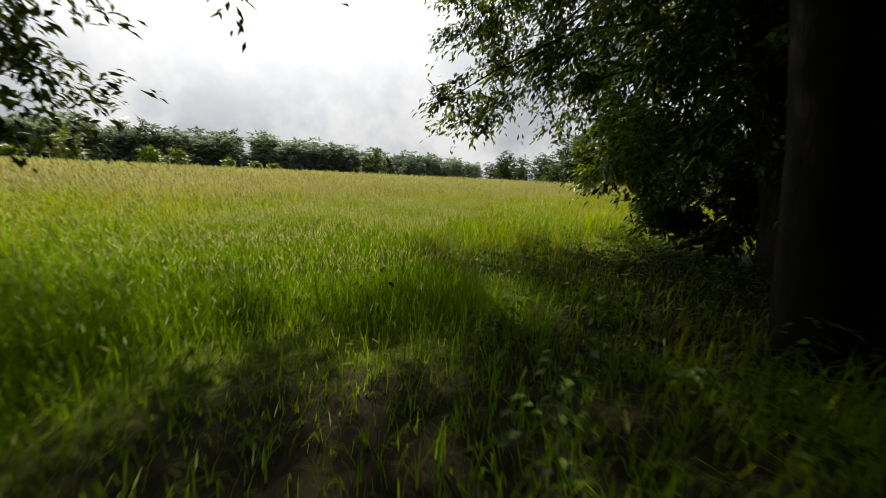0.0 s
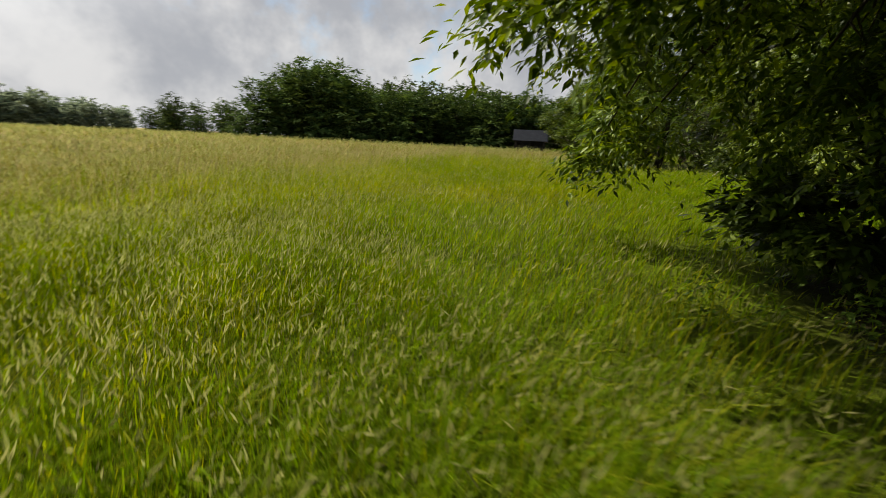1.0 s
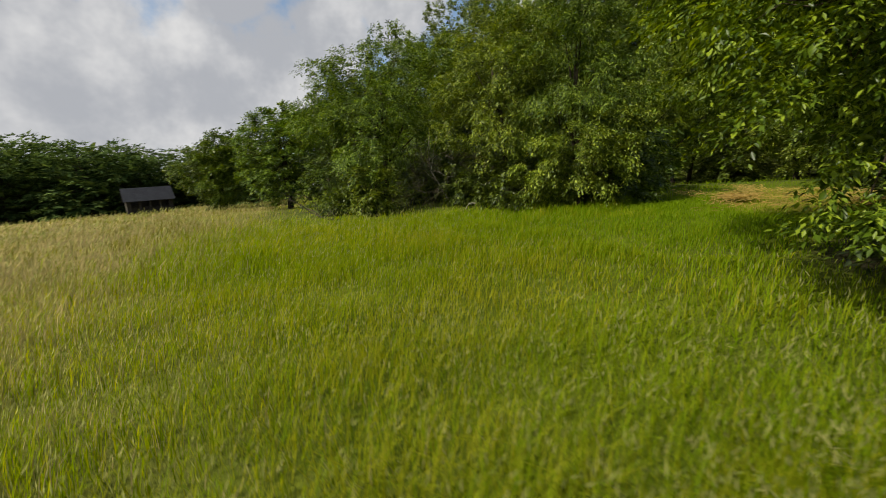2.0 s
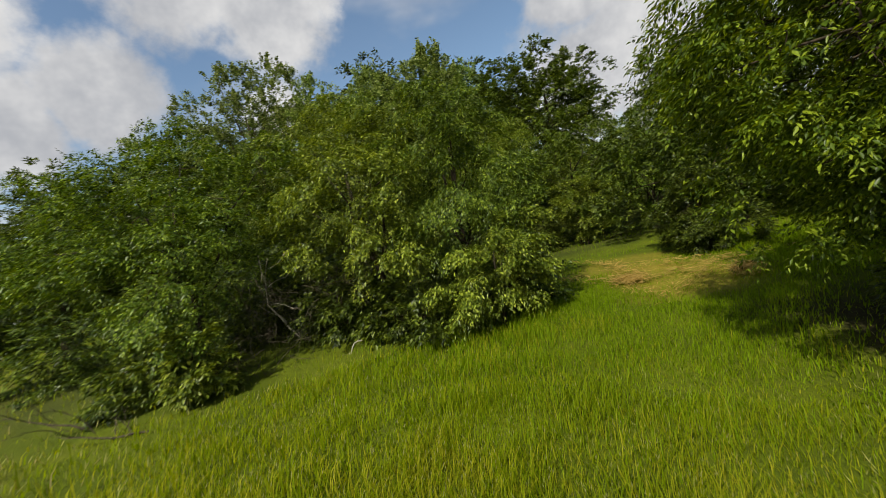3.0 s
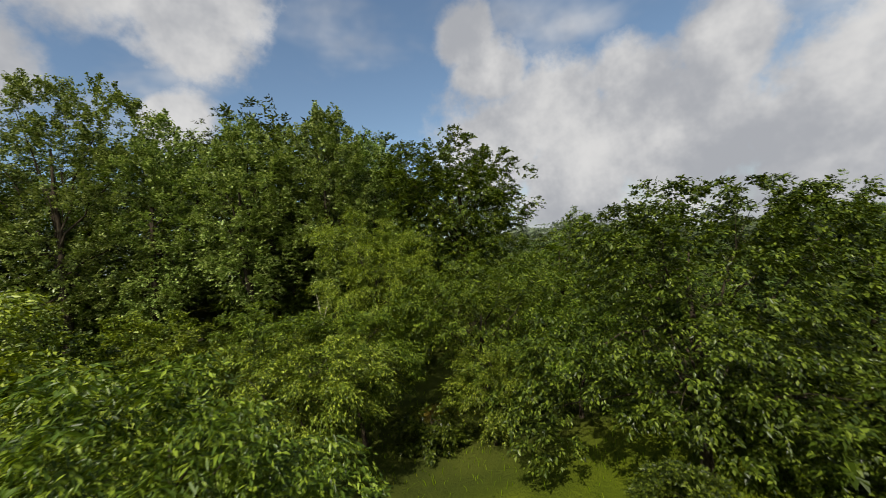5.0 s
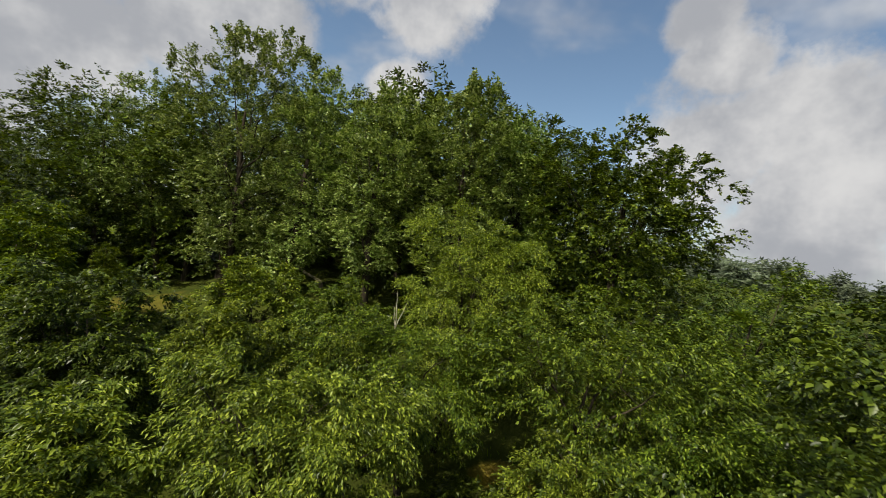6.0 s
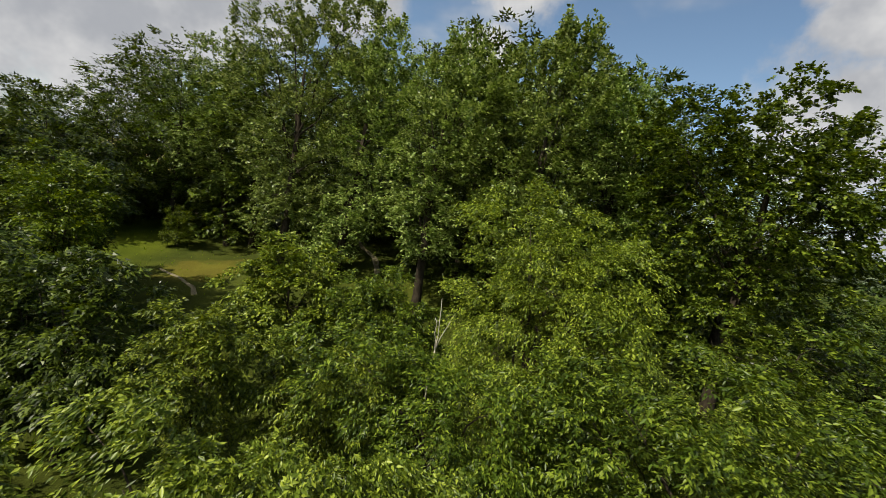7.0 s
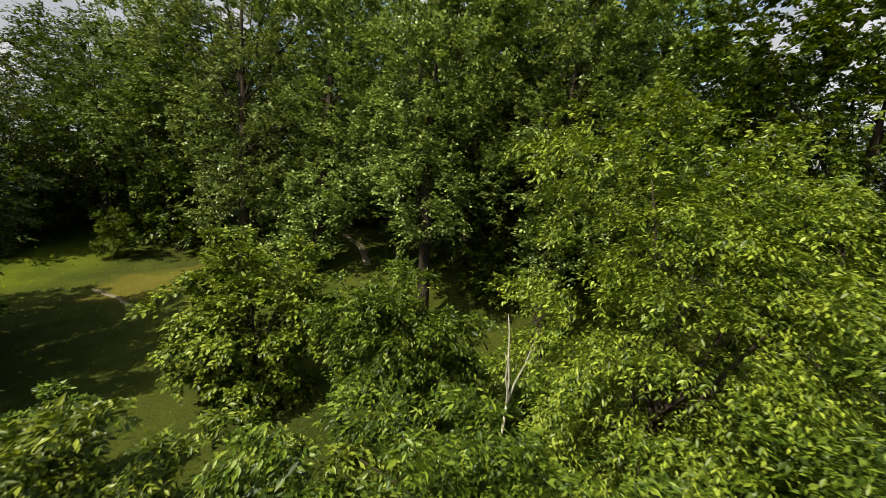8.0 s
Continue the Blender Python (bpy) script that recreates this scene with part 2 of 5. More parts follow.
def plain_material(name, a, b, scale, rough):
    def build(gr):
        spot = gr.add("ShaderNodeTexCoord").outputs["Object"]
        n1, n2 = gr.noise(spot, scale, 5.0, 0.6), gr.noise(spot, scale * 0.13, 3.0)
        c = gr.mix(gr.ramp(n1, 0.3, 0.7), (*a, 1), (*b, 1))
        c = gr.mix(gr.math("MULTIPLY", gr.ramp(n2, 0.45, 0.7), 0.35), c, (b[0] * 0.6, b[1] * 0.6, b[2] * 0.6, 1))
        p = gr.add("ShaderNodeBsdfPrincipled", c)
        p.inputs["Roughness"].default_value = rough
        p.inputs["Specular IOR Level"].default_value = 0.1
        bump = gr.add("ShaderNodeBump")
        bump.inputs["Strength"].default_value, bump.inputs["Distance"].default_value = 0.4, 0.02
        gr.put(bump.inputs["Height"], n1)
        gr.put(p.inputs["Normal"], bump)
        return p
    return surface(name, build)


ROOF = plain_material("grey_sheet_roof", (0.013, 0.014, 0.018), (0.021, 0.023, 0.028), 2.0, 0.9)
BOARDS = plain_material("dark_boards", (0.028, 0.025, 0.022), (0.055, 0.05, 0.044), 6.0, 0.85)
SAND = plain_material("trodden_path", (0.15, 0.13, 0.075), (0.24, 0.205, 0.125), 8.0, 0.95)


# ---- terrain ----
HEIGHTS = [(14, 8, 0.05), (16, 5, 0.05), (12, 5, 0.0), (13, 0, -0.25), (18, -3, -0.5), (13, -6, -0.5), (6, -5, -0.3), (4, 0, 0.0), (-1, 11, 0.0),
           (5, 15, 0.5), (17.5, 12, 0.6), (24.5, 28, -1.2), (12, 34, 0.4), (-4, 49, -0.5), (-9, 57, 0.4), (12, 54, 4.6), (22, 54, 4.6), (14, 64, 6.0), (28, 64, 6.0), (-14, 68, 2.4),
           (35, 35, 1.5), (8, 24, 0.3), (40, 15, 0.2), (40, 52, 4.0)]


def ground_height(x, y):
    """Smooth heights between the known spots, flat far out, a rise beyond the wood."""
    x, y = np.asarray(x, float), np.asarray(y, float)
    far = 6.5 * np.clip((y - 50) / 32, 0, 1) * np.clip((x + 48) / 50, 0, 1)
    top, bottom = 0.02 * far, 0 * x + 0.02
    for px, py, pz in HEIGHTS:
        w = np.exp(-((x - px) ** 2 + (y - py) ** 2) / 95.0)
        top, bottom = top + w * pz, bottom + w
    swell = 0.10 * np.sin(x * 0.31 + 1.0) * np.cos(y * 0.27) + 0.05 * np.sin(x * 0.9 + y * 0.7)
    return top / bottom + swell * 0.5


def mesh_np(name, verts, tris, smooth=False):
    """A mesh from arrays of corners and triangles."""
    me = bpy.data.meshes.new(name)
    verts, tris = np.ascontiguousarray(verts, np.float32), np.ascontiguousarray(tris, np.int32)
    me.vertices.add(len(verts))
    me.vertices.foreach_set("co", verts.ravel())
    me.loops.add(tris.size)
    me.loops.foreach_set("vertex_index", tris.ravel())
    me.polygons.add(len(tris))
    me.polygons.foreach_set("loop_start", np.arange(0, tris.size, tris.shape[1], dtype=np.int32))
    me.update(calc_edges=True)
    if smooth:
        me.polygons.foreach_set("use_smooth", np.ones(len(tris), bool))
    return me


def mesh_part(name, me, material, parent=None, label=""):
    ob = new(name, me)
    me.materials.clear()
    me.materials.append(material)
    if parent is not None:
        ob.parent = parent
    return tagged(ob, label)


def part(name, bm, material, parent, label=""):
    me = bpy.data.meshes.new(name)
    bm.to_mesh(me)
    bm.free()
    return mesh_part(name, me, material, parent, label)


# the ragged edge between the ripe meadow and the green along the trees, from south to north
EDGE = [(19, -26), (13, -17), (10.2, -11), (7.6, -7.4), (4.4, -5.2), (1.4, -1.4), (-2.0, 5.0), (-4.4, 11.3), (-9, 22), (-20, 44)]


def field_side(x, y):
    """Distance from the meadow's edge: positive in the tall hay field, negative in the green by the trees."""
    x, y = np.asarray(x, float), np.asarray(y, float)
    best, sign = np.full(x.shape, 1e9), np.ones(x.shape)
    for (ax, ay), (bx, by) in zip(EDGE, EDGE[1:]):
        t = np.clip(((x - ax) * (bx - ax) + (y - ay) * (by - ay)) / ((bx - ax) ** 2 + (by - ay) ** 2), 0, 1)
        d = np.hypot(x - ax - t * (bx - ax), y - ay - t * (by - ay))
        here = d < best
        best = np.where(here, d, best)
        sign = np.where(here, np.sign((bx - ax) * (y - ay) - (by - ay) * (x - ax)), sign)
    return best * sign


def ground_sheet():
    s = np.linspace(-1, 1, 220)
    reach = 12 * s + np.sign(s) * (np.exp(np.abs(s) * 5.3) - 1) * 9.0
    gx, gy = np.meshgrid(reach + 8, reach + 15)
    rough = np.random.default_rng(3).normal(0, 0.012, gx.shape)
    v = np.stack([gx, gy, ground_height(gx, gy) + rough], -1).reshape(-1, 3)
    n = len(s)
    i = (np.arange(n - 1)[:, None] * n + np.arange(n - 1)).ravel()
    me = mesh_np("ground", v, np.stack([i, i + 1, i + n + 1, i + n], 1), True)
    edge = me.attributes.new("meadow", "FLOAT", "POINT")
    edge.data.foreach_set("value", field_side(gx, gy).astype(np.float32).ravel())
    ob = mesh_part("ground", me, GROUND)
    tagged(ob, "grassy meadow ground rising into a wooded slope", "ground", kind="structure")


ground_sheet()


# ---- grass ----
def near_line(x, y, line):
    """Distance from a line of plan points."""
    best = np.full(x.shape, 1e9)
    for (ax, ay), (bx, by) in zip(line, line[1:]):
        t = np.clip(((x - ax) * (bx - ax) + (y - ay) * (by - ay)) / ((bx - ax) ** 2 + (by - ay) ** 2), 0, 1)
        best = np.minimum(best, np.hypot(x - ax - t * (bx - ax), y - ay - t * (by - ay)))
    return best


def blades(rng, x, y, tall, width, lean, z0=None):
    """Grass blades: two bent segments each, five corners and three triangles."""
    n = len(x)
    z = ground_height(x, y) if z0 is None else z0
    turn, bend = rng.uniform(0, 2 * np.pi, n), rng.uniform(0.1, 1.0, n) * lean
    side = np.stack([np.cos(turn), np.sin(turn), 0 * turn], 1) * width[:, None] / 2
    over = np.stack([-np.sin(turn), np.cos(turn), 0 * turn], 1) * (bend * tall)[:, None]
    wind = np.array([0.35, 0.2, 0.0]) * (tall * 0.45)[:, None]
    root = np.stack([x, y, z - 0.03], 1)
    up = np.stack([0 * x, 0 * x, tall], 1)
    mid = root + up * 0.6 + (over + wind) * 0.35
    tip = root + up * (1 - 0.25 * bend[:, None] ** 2) + over + wind
    v = np.stack([root - side, root + side, mid - side * 0.8, mid + side * 0.8, tip], 1).reshape(-1, 3)
    b = (np.arange(n) * 5)[:, None]
    t = np.concatenate([b + [0, 1, 3], b + [0, 3, 2], b + [2, 3, 4]], 1).reshape(-1, 3)
    return v, t, tip


def heads(rng, tip, size):
    """Seed heads: narrow three-sided spindles on top of the stalks."""
    n = len(tip)
    turn = rng.uniform(0, 2 * np.pi, n)
    axis = rng.normal(0, 0.35, (n, 3)) + [0.35, 0.2, 1.0]
    axis /= np.linalg.norm(axis, axis=1)[:, None]
    a = np.cross(axis, np.stack([np.cos(turn), np.sin(turn), 0 * turn], 1))
    a /= np.linalg.norm(a, axis=1)[:, None]
    c = np.cross(axis, a)
    long, wide = size[:, None] * rng.uniform(1.1, 2.0, (n, 1)), size[:, None] * 0.1
    belly = tip + axis * long * 0.4
    v = np.stack([tip, belly + a * wide, belly - a * wide * 0.5 + c * wide * 0.86, belly - a * wide * 0.5 - c * wide * 0.86, tip + axis * long], 1)
    b = (np.arange(n) * 5)[:, None]
    t = np.concatenate([b + [0, 1, 2], b + [0, 2, 3], b + [4, 2, 1], b + [4, 3, 2]], 1)
    return v.reshape(-1, 3), t.reshape(-1, 3)


def joined(pieces):
    vs, ts, k = [], [], 0
    for v, t in pieces:
        vs.append(v)
        ts.append(t + k)
        k += len(v)
    return np.concatenate(vs), np.concatenate(ts)


LOW = [(19, -1), (16, -4.5), (12.5, -5.8), (9, -5.4)]
CORE = [(19, -1), (16, -4.5), (12.5, -5.8), (6, -5), (4, 0), (9, 4), (14, 7)]


def scatter(rng, cx, cy, reach, density, keep):
    n = int(density * (2 * reach) ** 2)
    x, y = rng.uniform(cx - reach, cx + reach, n), rng.uniform(cy - reach, cy + reach, n)
    ok = keep(x, y)
    return x[ok], y[ok]


def lay_grass():
    rng = np.random.default_rng(11)
    field, olive, green, dry = [], [], [], []

    def near(lo, hi):
        def keep(x, y):  # the belts of finer and coarser grass run into one another
            d = near_line(x, y, CORE)
            d = np.maximum(0, d + np.clip(d * 0.22, 0, 8) * rng.uniform(-1, 1, len(x)) + np.minimum(d * 0.12, 2) * np.sin(x * 0.7) * np.sin(y * 0.6))
            return (d >= lo) & (d < hi)
        return keep

    def skim(x, y):
        return near_line(x, y, LOW) < 1.7

    for lo, hi, density, width, reach in ((-1, 0, 1350, 0.0062, 22), (0, 2.8, 500, 0.0074, 22), (2.8, 8, 225, 0.012, 28), (8, 24, 36, 0.03, 42), (24, 60, 5.0, 0.07, 85), (60, 120, 1.3, 0.15, 140)):
        x, y = scatter(rng, 5, 8 if hi < 30 else 0, reach, density, near(lo, hi) if hi else skim)
        wood = (y > 11 - 0.25 * x) & (y > 10) & (x > -16)
        stay = ~wood | (rng.random(len(x)) < 0.15)
        x, y = x[stay], y[stay]
        tallness = 0.27 + 0.22 / (1 + np.exp(-(field_side(x, y) + 1.5) / 1.2))
        tallness *= rng.uniform(0.6, 1.25, len(x)) * (1.0 if hi < 60 else 0.9)
        tallness *= 1 - 0.35 * (near_line(x, y, [(12, 4), (15, 8), (17.5, 13)]) < 3.4)
        tallness *= 0.82 + 0.3 * np.sin(x * 1.9 + 1.3 * np.sin(y * 1.1)) * np.sin(y * 2.3 + 1.1 * np.sin(x * 0.8)) + 0.12 * np.sin(x * 0.53) * np.sin(y * 0.61)
        litter = np.minimum.reduce([near_line(x, y, [(19.5, -1.8), (17.2, -3.0)]) / 2.0, near_line(x, y, [(13.6, 0.2), (16, 1.5)]) / 3.0, near_line(x, y, [(14.8, 6.4), (15.6, 7.6), (16.8, 10.8)]) / 2.3])
        stay = rng.random(len(x)) < np.clip(litter**2, 0.3, 1)
        x, y, tallness, litter = x[stay], y[stay], tallness[stay], litter[stay]
        tallness *= np.clip(0.5 + 0.5 * litter, 0.5, 1)
        lush = np.clip((y + 0.5) / 3.0, 0, 1) * (hi < 12)  # rank growth on the track between the trees
        shady = np.clip((-1.0 - y) / 1.5, 0, 1) * (hi < 12)  # rank grass with many seed heads at the meadow's south edge
        tallness *= 1 + 0.15 * shady
        w = width * rng.uniform(0.6, 1.4, len(x)) * (1 + 0.7 * lush)
        tallness *= 1 + 0.35 * lush
        side = field_side(x, y)
        tan = side > rng.normal(0.9, 1.5, len(x))
        yellow = ~tan & (side > rng.normal(-4.2, 1.8, len(x)) - 4.5 * np.clip((y + 4) / 4, 0, 1))
        fresh = ~tan & ~yellow
        v, t, tip = blades(rng, x[tan], y[tan], tallness[tan], w[tan], 0.9)
        field.append((v, t))
        v, t, tip2 = blades(rng, x[fresh], y[fresh], tallness[fresh], w[fresh], 1.1)
        green.append((v, t))
        v, t, tip3 = blades(rng, x[yellow], y[yellow], tallness[yellow], w[yellow], 1.0)
        olive.append((v, t))
        tip2 = np.concatenate([tip2, tip3])
        south = 1 + 0.9 * np.clip((-1.0 - tip2[:, 1]) / 1.5, 0, 1)
        stalks = rng.random(len(tip2)) < 0.16 * south / (1 + np.exp(-(field_side(tip2[:, 0], tip2[:, 1]) + 7.5) / 1.2))
        dry.append(heads(rng, tip2[stalks] + [0, 0, 0.05], np.full(stalks.sum(), 0.045 if hi < 5 else 0.065 if hi < 12 else 0.13 if hi < 30 else 0.3)))
        some = rng.random(len(tip)) < (0.24 if hi < 12 else 0.18) + 0.2 * np.clip((-1.0 - tip[:, 1]) / 1.5, 0, 1)
        dry.append(heads(rng, tip[some], np.full(some.sum(), 1.0) * (0.045 if hi < 5 else 0.065 if hi < 12 else 0.13 if hi < 30 else 0.3)))
    for name, pieces, mat, label in (("meadow_grass", field, GRASS_FIELD, "tall olive and straw-coloured meadow grass"),
                                     ("green_grass", green, GRASS_GREEN, "fresh green grass along the trees"),
                                     ("olive_grass", olive, GRASS_OLIVE, "yellow-green ripening grass at the meadow's edge"),
                                     ("seed_heads", dry, GRASS_DRY, "pale tan seed heads of tall meadow grass")):
        v, t = joined(pieces)
        tagged(mesh_part(name, mesh_np(name, v, t), mat), label, "grass", kind="stuff")


lay_grass()


# ---- trees ----
def tube(bm, points, radii, sides=7, start=None):
    """A bent, tapered stem through the points; with start, it grows out of that corner of another stem. Returns its rings."""
    rings = []
    if start is not None:
        points, radii = points[1:], radii[1:]
    for i, p in enumerate(points):
        p = Vector(p)
        d = (Vector(points[min(i + 1, len(points) - 1)]) - Vector(points[max(i - 1, 0)])).normalized()
        a = d.orthogonal().normalized()
        b = d.cross(a)
        if rings:  # keep the rings from twisting
            a = (last - d * last.dot(d)).normalized()
            b = d.cross(a)
        last = a
        rings.append([bm.verts.new(p + (a * math.cos(2 * math.pi * k / sides) + b * math.sin(2 * math.pi * k / sides)) * radii[i]) for k in range(sides)])
    for lo, hi in zip(rings, rings[1:]):
        for k in range(sides):
            f = bm.faces.new((lo[k], lo[(k + 1) % sides], hi[(k + 1) % sides], hi[k]))
            f.smooth = True
    bm.faces.new(rings[-1])
    if start is not None:
        for k in range(sides):
            bm.faces.new((start, rings[0][(k + 1) % sides], rings[0][k]))
    return rings


def bent(rng, a, b, steps, wander):
    """Points from a to b with some wander and a slight sag upwards."""
    a, b = np.array(a, float), np.array(b, float)
    t = np.linspace(0, 1, steps)[:, None]
    p = a + (b - a) * t
    p[1:-1] += rng.normal(0, wander, (steps - 2, 3))
    p[:, 2] += np.sin(t[:, 0] * np.pi) * 0.12 * np.linalg.norm(b - a) * 0.5
    return [tuple(q) for q in p]


def leaf_cloud(rng, lobes, count, leaf, droop, tuft=14, spread=0.3, flat=0.72, near=False, rise=0.0, slim=0.18):
    """Leafy shoots on the rounded boughs that cover each lobe. Each shoot arches over with leaves to both sides of it;
    a leaf seen from close by is a folded blade, one farther off a single pointed face."""
    lobes = np.array(lobes, float)
    heart = np.average(lobes[:, :3], 0, lobes[:, 3])
    boughs = []
    for c in lobes:
        n = int(8 + 4.0 * c[3] + 2.2 * c[3] ** 2)
        k = np.arange(n) + rng.random()
        cz = 1 - 2 * (k % n + 0.5) / n
        a = k * 2.39996 + rng.random() * 6.3
        d = np.stack([np.cos(a) * np.sqrt(np.maximum(0, 1 - cz**2)), np.sin(a) * np.sqrt(np.maximum(0, 1 - cz**2)), cz], 1)
        d += rng.normal(0, 0.22, d.shape)
        d /= np.linalg.norm(d, axis=1)[:, None]
        rs = np.minimum(c[3] * rng.uniform(0.2, 0.44, n), rng.uniform(0.5, 1.1, n))
        reach = rng.uniform(0.5, 0.92, n) + 0.22 * (rng.random(n) < 0.22)
        boughs.append(np.concatenate([c[:3] + d * (c[3] * reach)[:, None], rs[:, None], d], 1))
        if rise > 0:  # upright shoots that stand out of the crown
            n = int(5 * c[3])
            a, w = rng.uniform(0, 2 * np.pi, n), c[3] * np.sqrt(rng.random(n)) * 0.95
            foot = np.stack([c[0] + np.cos(a) * w, c[1] + np.sin(a) * w, c[2] + np.sqrt(np.maximum(0, c[3] ** 2 - w**2)) * 0.8], 1)
            tall = rng.uniform(0.5, 1.5, n)
            for f, size in ((0.0, 0.4), (0.4, 0.32), (0.75, 0.24), (1.0, 0.15)):
                top = foot + np.stack([np.cos(a) * w * 0.12 * f, np.sin(a) * w * 0.12 * f, tall * f], 1)
                boughs.append(np.concatenate([top, np.full((n, 1), size), np.tile([0.0, 0.0, 1.0], (n, 1))], 1))
    boughs = np.concatenate(boughs)
    n_shoot = max(6, count // tuft)
    share = boughs[:, 3] ** 1.5
    pick = rng.choice(len(boughs), n_shoot, p=share / share.sum())
    c, r, axis = boughs[pick, :3], boughs[pick, 3], boughs[pick, 4:]
    outward = c - heart
    outward /= np.linalg.norm(outward, axis=1)[:, None] + 1e-6
    d = rng.normal(0, 1, (n_shoot, 3)) + axis * 0.4 + outward * 0.5 + [0, 0, 0.85]
    d /= np.linalg.norm(d, axis=1)[:, None]
    shell = rng.uniform(0.7, 1.05, n_shoot)
    deep = rng.random(n_shoot) < 0.2  # sparse leaves inside the bough
    shell[deep] = rng.uniform(-0.6, 0.4, deep.sum())
    spot = c + d * (r * shell)[:, None] * [1, 1, flat]
    head = d * [0.8, 0.8, 0.35] + outward * [0.7, 0.7, 0.25] + rng.normal(0, 0.35, (n_shoot, 3)) + [0, 0, rise]
    head /= np.linalg.norm(head, axis=1)[:, None]
    flank = np.cross(head, [0.12, 0.05, 1.0])
    flank /= np.linalg.norm(flank, axis=1)[:, None] + 1e-9
    face = np.cross(flank, head) + rng.normal(0, 0.18, (n_shoot, 3))
    long_shoot = spread * rng.uniform(0.8, 2.1, n_shoot)
    own = np.repeat(np.arange(n_shoot), tuft)
    m = len(own)
    step = np.tile((np.arange(tuft) + 0.5) / tuft, n_shoot) + rng.normal(0, 0.06, m)
    hand = np.where(np.tile(np.arange(tuft) % 2, n_shoot) > 0, 1.0, -1.0)[:, None]
    p = spot[own] + head[own] * (long_shoot[own] * (step - 0.35))[:, None] + rng.normal(0, 0.035, (m, 3)) * (spread / 0.3)
    p[:, 2] -= droop * 0.9 * long_shoot[own] * step**2
    p[:, 2] = np.maximum(p[:, 2], ground_height(p[:, 0], p[:, 1]) + rng.uniform(0.05, 0.35, m))
    along = flank[own] * hand * 0.75 + head[own] * (0.3 + 0.7 * step)[:, None] + rng.normal(0, 0.3, (m, 3))
    along[:, 2] -= droop * 1.2
    along /= np.linalg.norm(along, axis=1)[:, None]
    lift = face[own] + rng.normal(0, 0.32, (m, 3)) + [0, 0, 0.25]
    side = np.cross(along, lift)
    side /= np.linalg.norm(side, axis=1)[:, None] + 1e-9
    up = np.cross(side, along)
    long = (leaf * rng.uniform(0.65, 1.25, m) * np.where(deep[own], 1.35, 1.0))[:, None]
    wide = long * rng.uniform(0.78, 1.25, (m, 1)) * (slim if near else 0.23)
    mid = p + along * long * 0.45
    if near:
        v = np.stack([p, mid + side * wide + up * wide * 0.3, p + along * long - up * long * 0.08, mid - side * wide + up * wide * 0.3], 1)
        b = (np.arange(m) * 4)[:, None]
        t = np.concatenate([b + [0, 1, 2], b + [0, 2, 3]], 1)
    else:
        v = np.stack([p - side * wide * 0.4 * hand, mid + side * wide * 1.25 * hand, p + along * long - side * wide * 0.5 * hand], 1)
        t = np.arange(m * 3).reshape(-1, 3)
    return v.reshape(-1, 3), t.reshape(-1, 3)


def tree(name, label, foot, lobes, count, material, leaf=0.19, droop=0.35, stem=0.2, group="", spread=0.3, bark=BARK, seed=0, category="tree", fork=0.35, tuft=14, flat=0.72, twigs=7, lean=(0, 0), fine=False, near=False, rise=0.0, slim=0.18):
    """A tree or shrub: tapered trunk, a limb to each lobe with twigs on it, and a crown of leaf tufts."""
    rng = np.random.default_rng(seed + 100)
    x, y = foot
    z = float(ground_height(x, y))
    root = new(name)
    root.location = (x, y, z)
    tagged(root, label, category, group)
    local = [(a - x, b - y, c - z, r) for a, b, c, r in lobes]
    v, t = leaf_cloud(rng, lobes, int(count * (1.2 if near else 1.7)), leaf, droop, tuft, spread, flat, near, rise, slim)
    mesh_part("crown", mesh_np("crown", v - [x, y, z], t), material, root)
    top = max(c + r * 0.3 for _, _, c, r in local)
    heart = np.mean([l[:3] for l in local], 0)
    crotch = (heart[0] * 0.4 + lean[0], heart[1] * 0.4 + lean[1], max(0.35, top * fork))
    bm = bmesh.new()
    peak = (heart[0], heart[1], top * 0.8)
    path = bent(rng, (0, 0, -0.15), crotch, 4, stem * 0.15) + bent(rng, crotch, peak, 4, stem * 0.5)[1:]
    tube(bm, path, [stem * 1.35, stem, stem * 0.9, stem * 0.8, stem * 0.6, stem * 0.42, stem * 0.15], 9)
    part("trunk", bm, bark, root)
    for cx, cy, cz, r in local:
        bm = bmesh.new()
        start = Vector(path[3]).lerp(Vector(path[5]), float(rng.uniform(0, 0.8)))
        reach = (cx + rng.normal(0, 0.2) * r, cy + rng.normal(0, 0.2) * r, max(0.3, cz + 0.2 * r))
        limb = bent(rng, start, reach, 6, 0.05 * r)
        thick = min(stem * 0.42, 0.022 + 0.024 * r)
        rings = tube(bm, limb, [thick * k for k in (1, 0.85, 0.7, 0.55, 0.4, 0.2)], 6)
        small = []
        for _ in range(twigs):
            knot = rings[int(rng.integers(2, 5))][int(rng.integers(0, 6))]
            at = knot.co.copy()
            w = rng.normal(0, 1, 3)
            w /= np.linalg.norm(w)
            end = at + Vector(w) * r * float(rng.uniform(0.5, 0.95))
            end.z = max(end.z, 0.15)
            line, size = bent(rng, at, end, 4, 0.06 * r), [thick * k for k in (0.32, 0.24, 0.16, 0.06)]
            if fine:
                small.append(bmesh.new())
                tube(small[-1], line, size, 4)
            else:
                tube(bm, line, size, 4, knot)
        limb_ob = part("limb", bm, bark, root)
        for twig in small:
            part("twig", twig, bark, limb_ob)
    return root


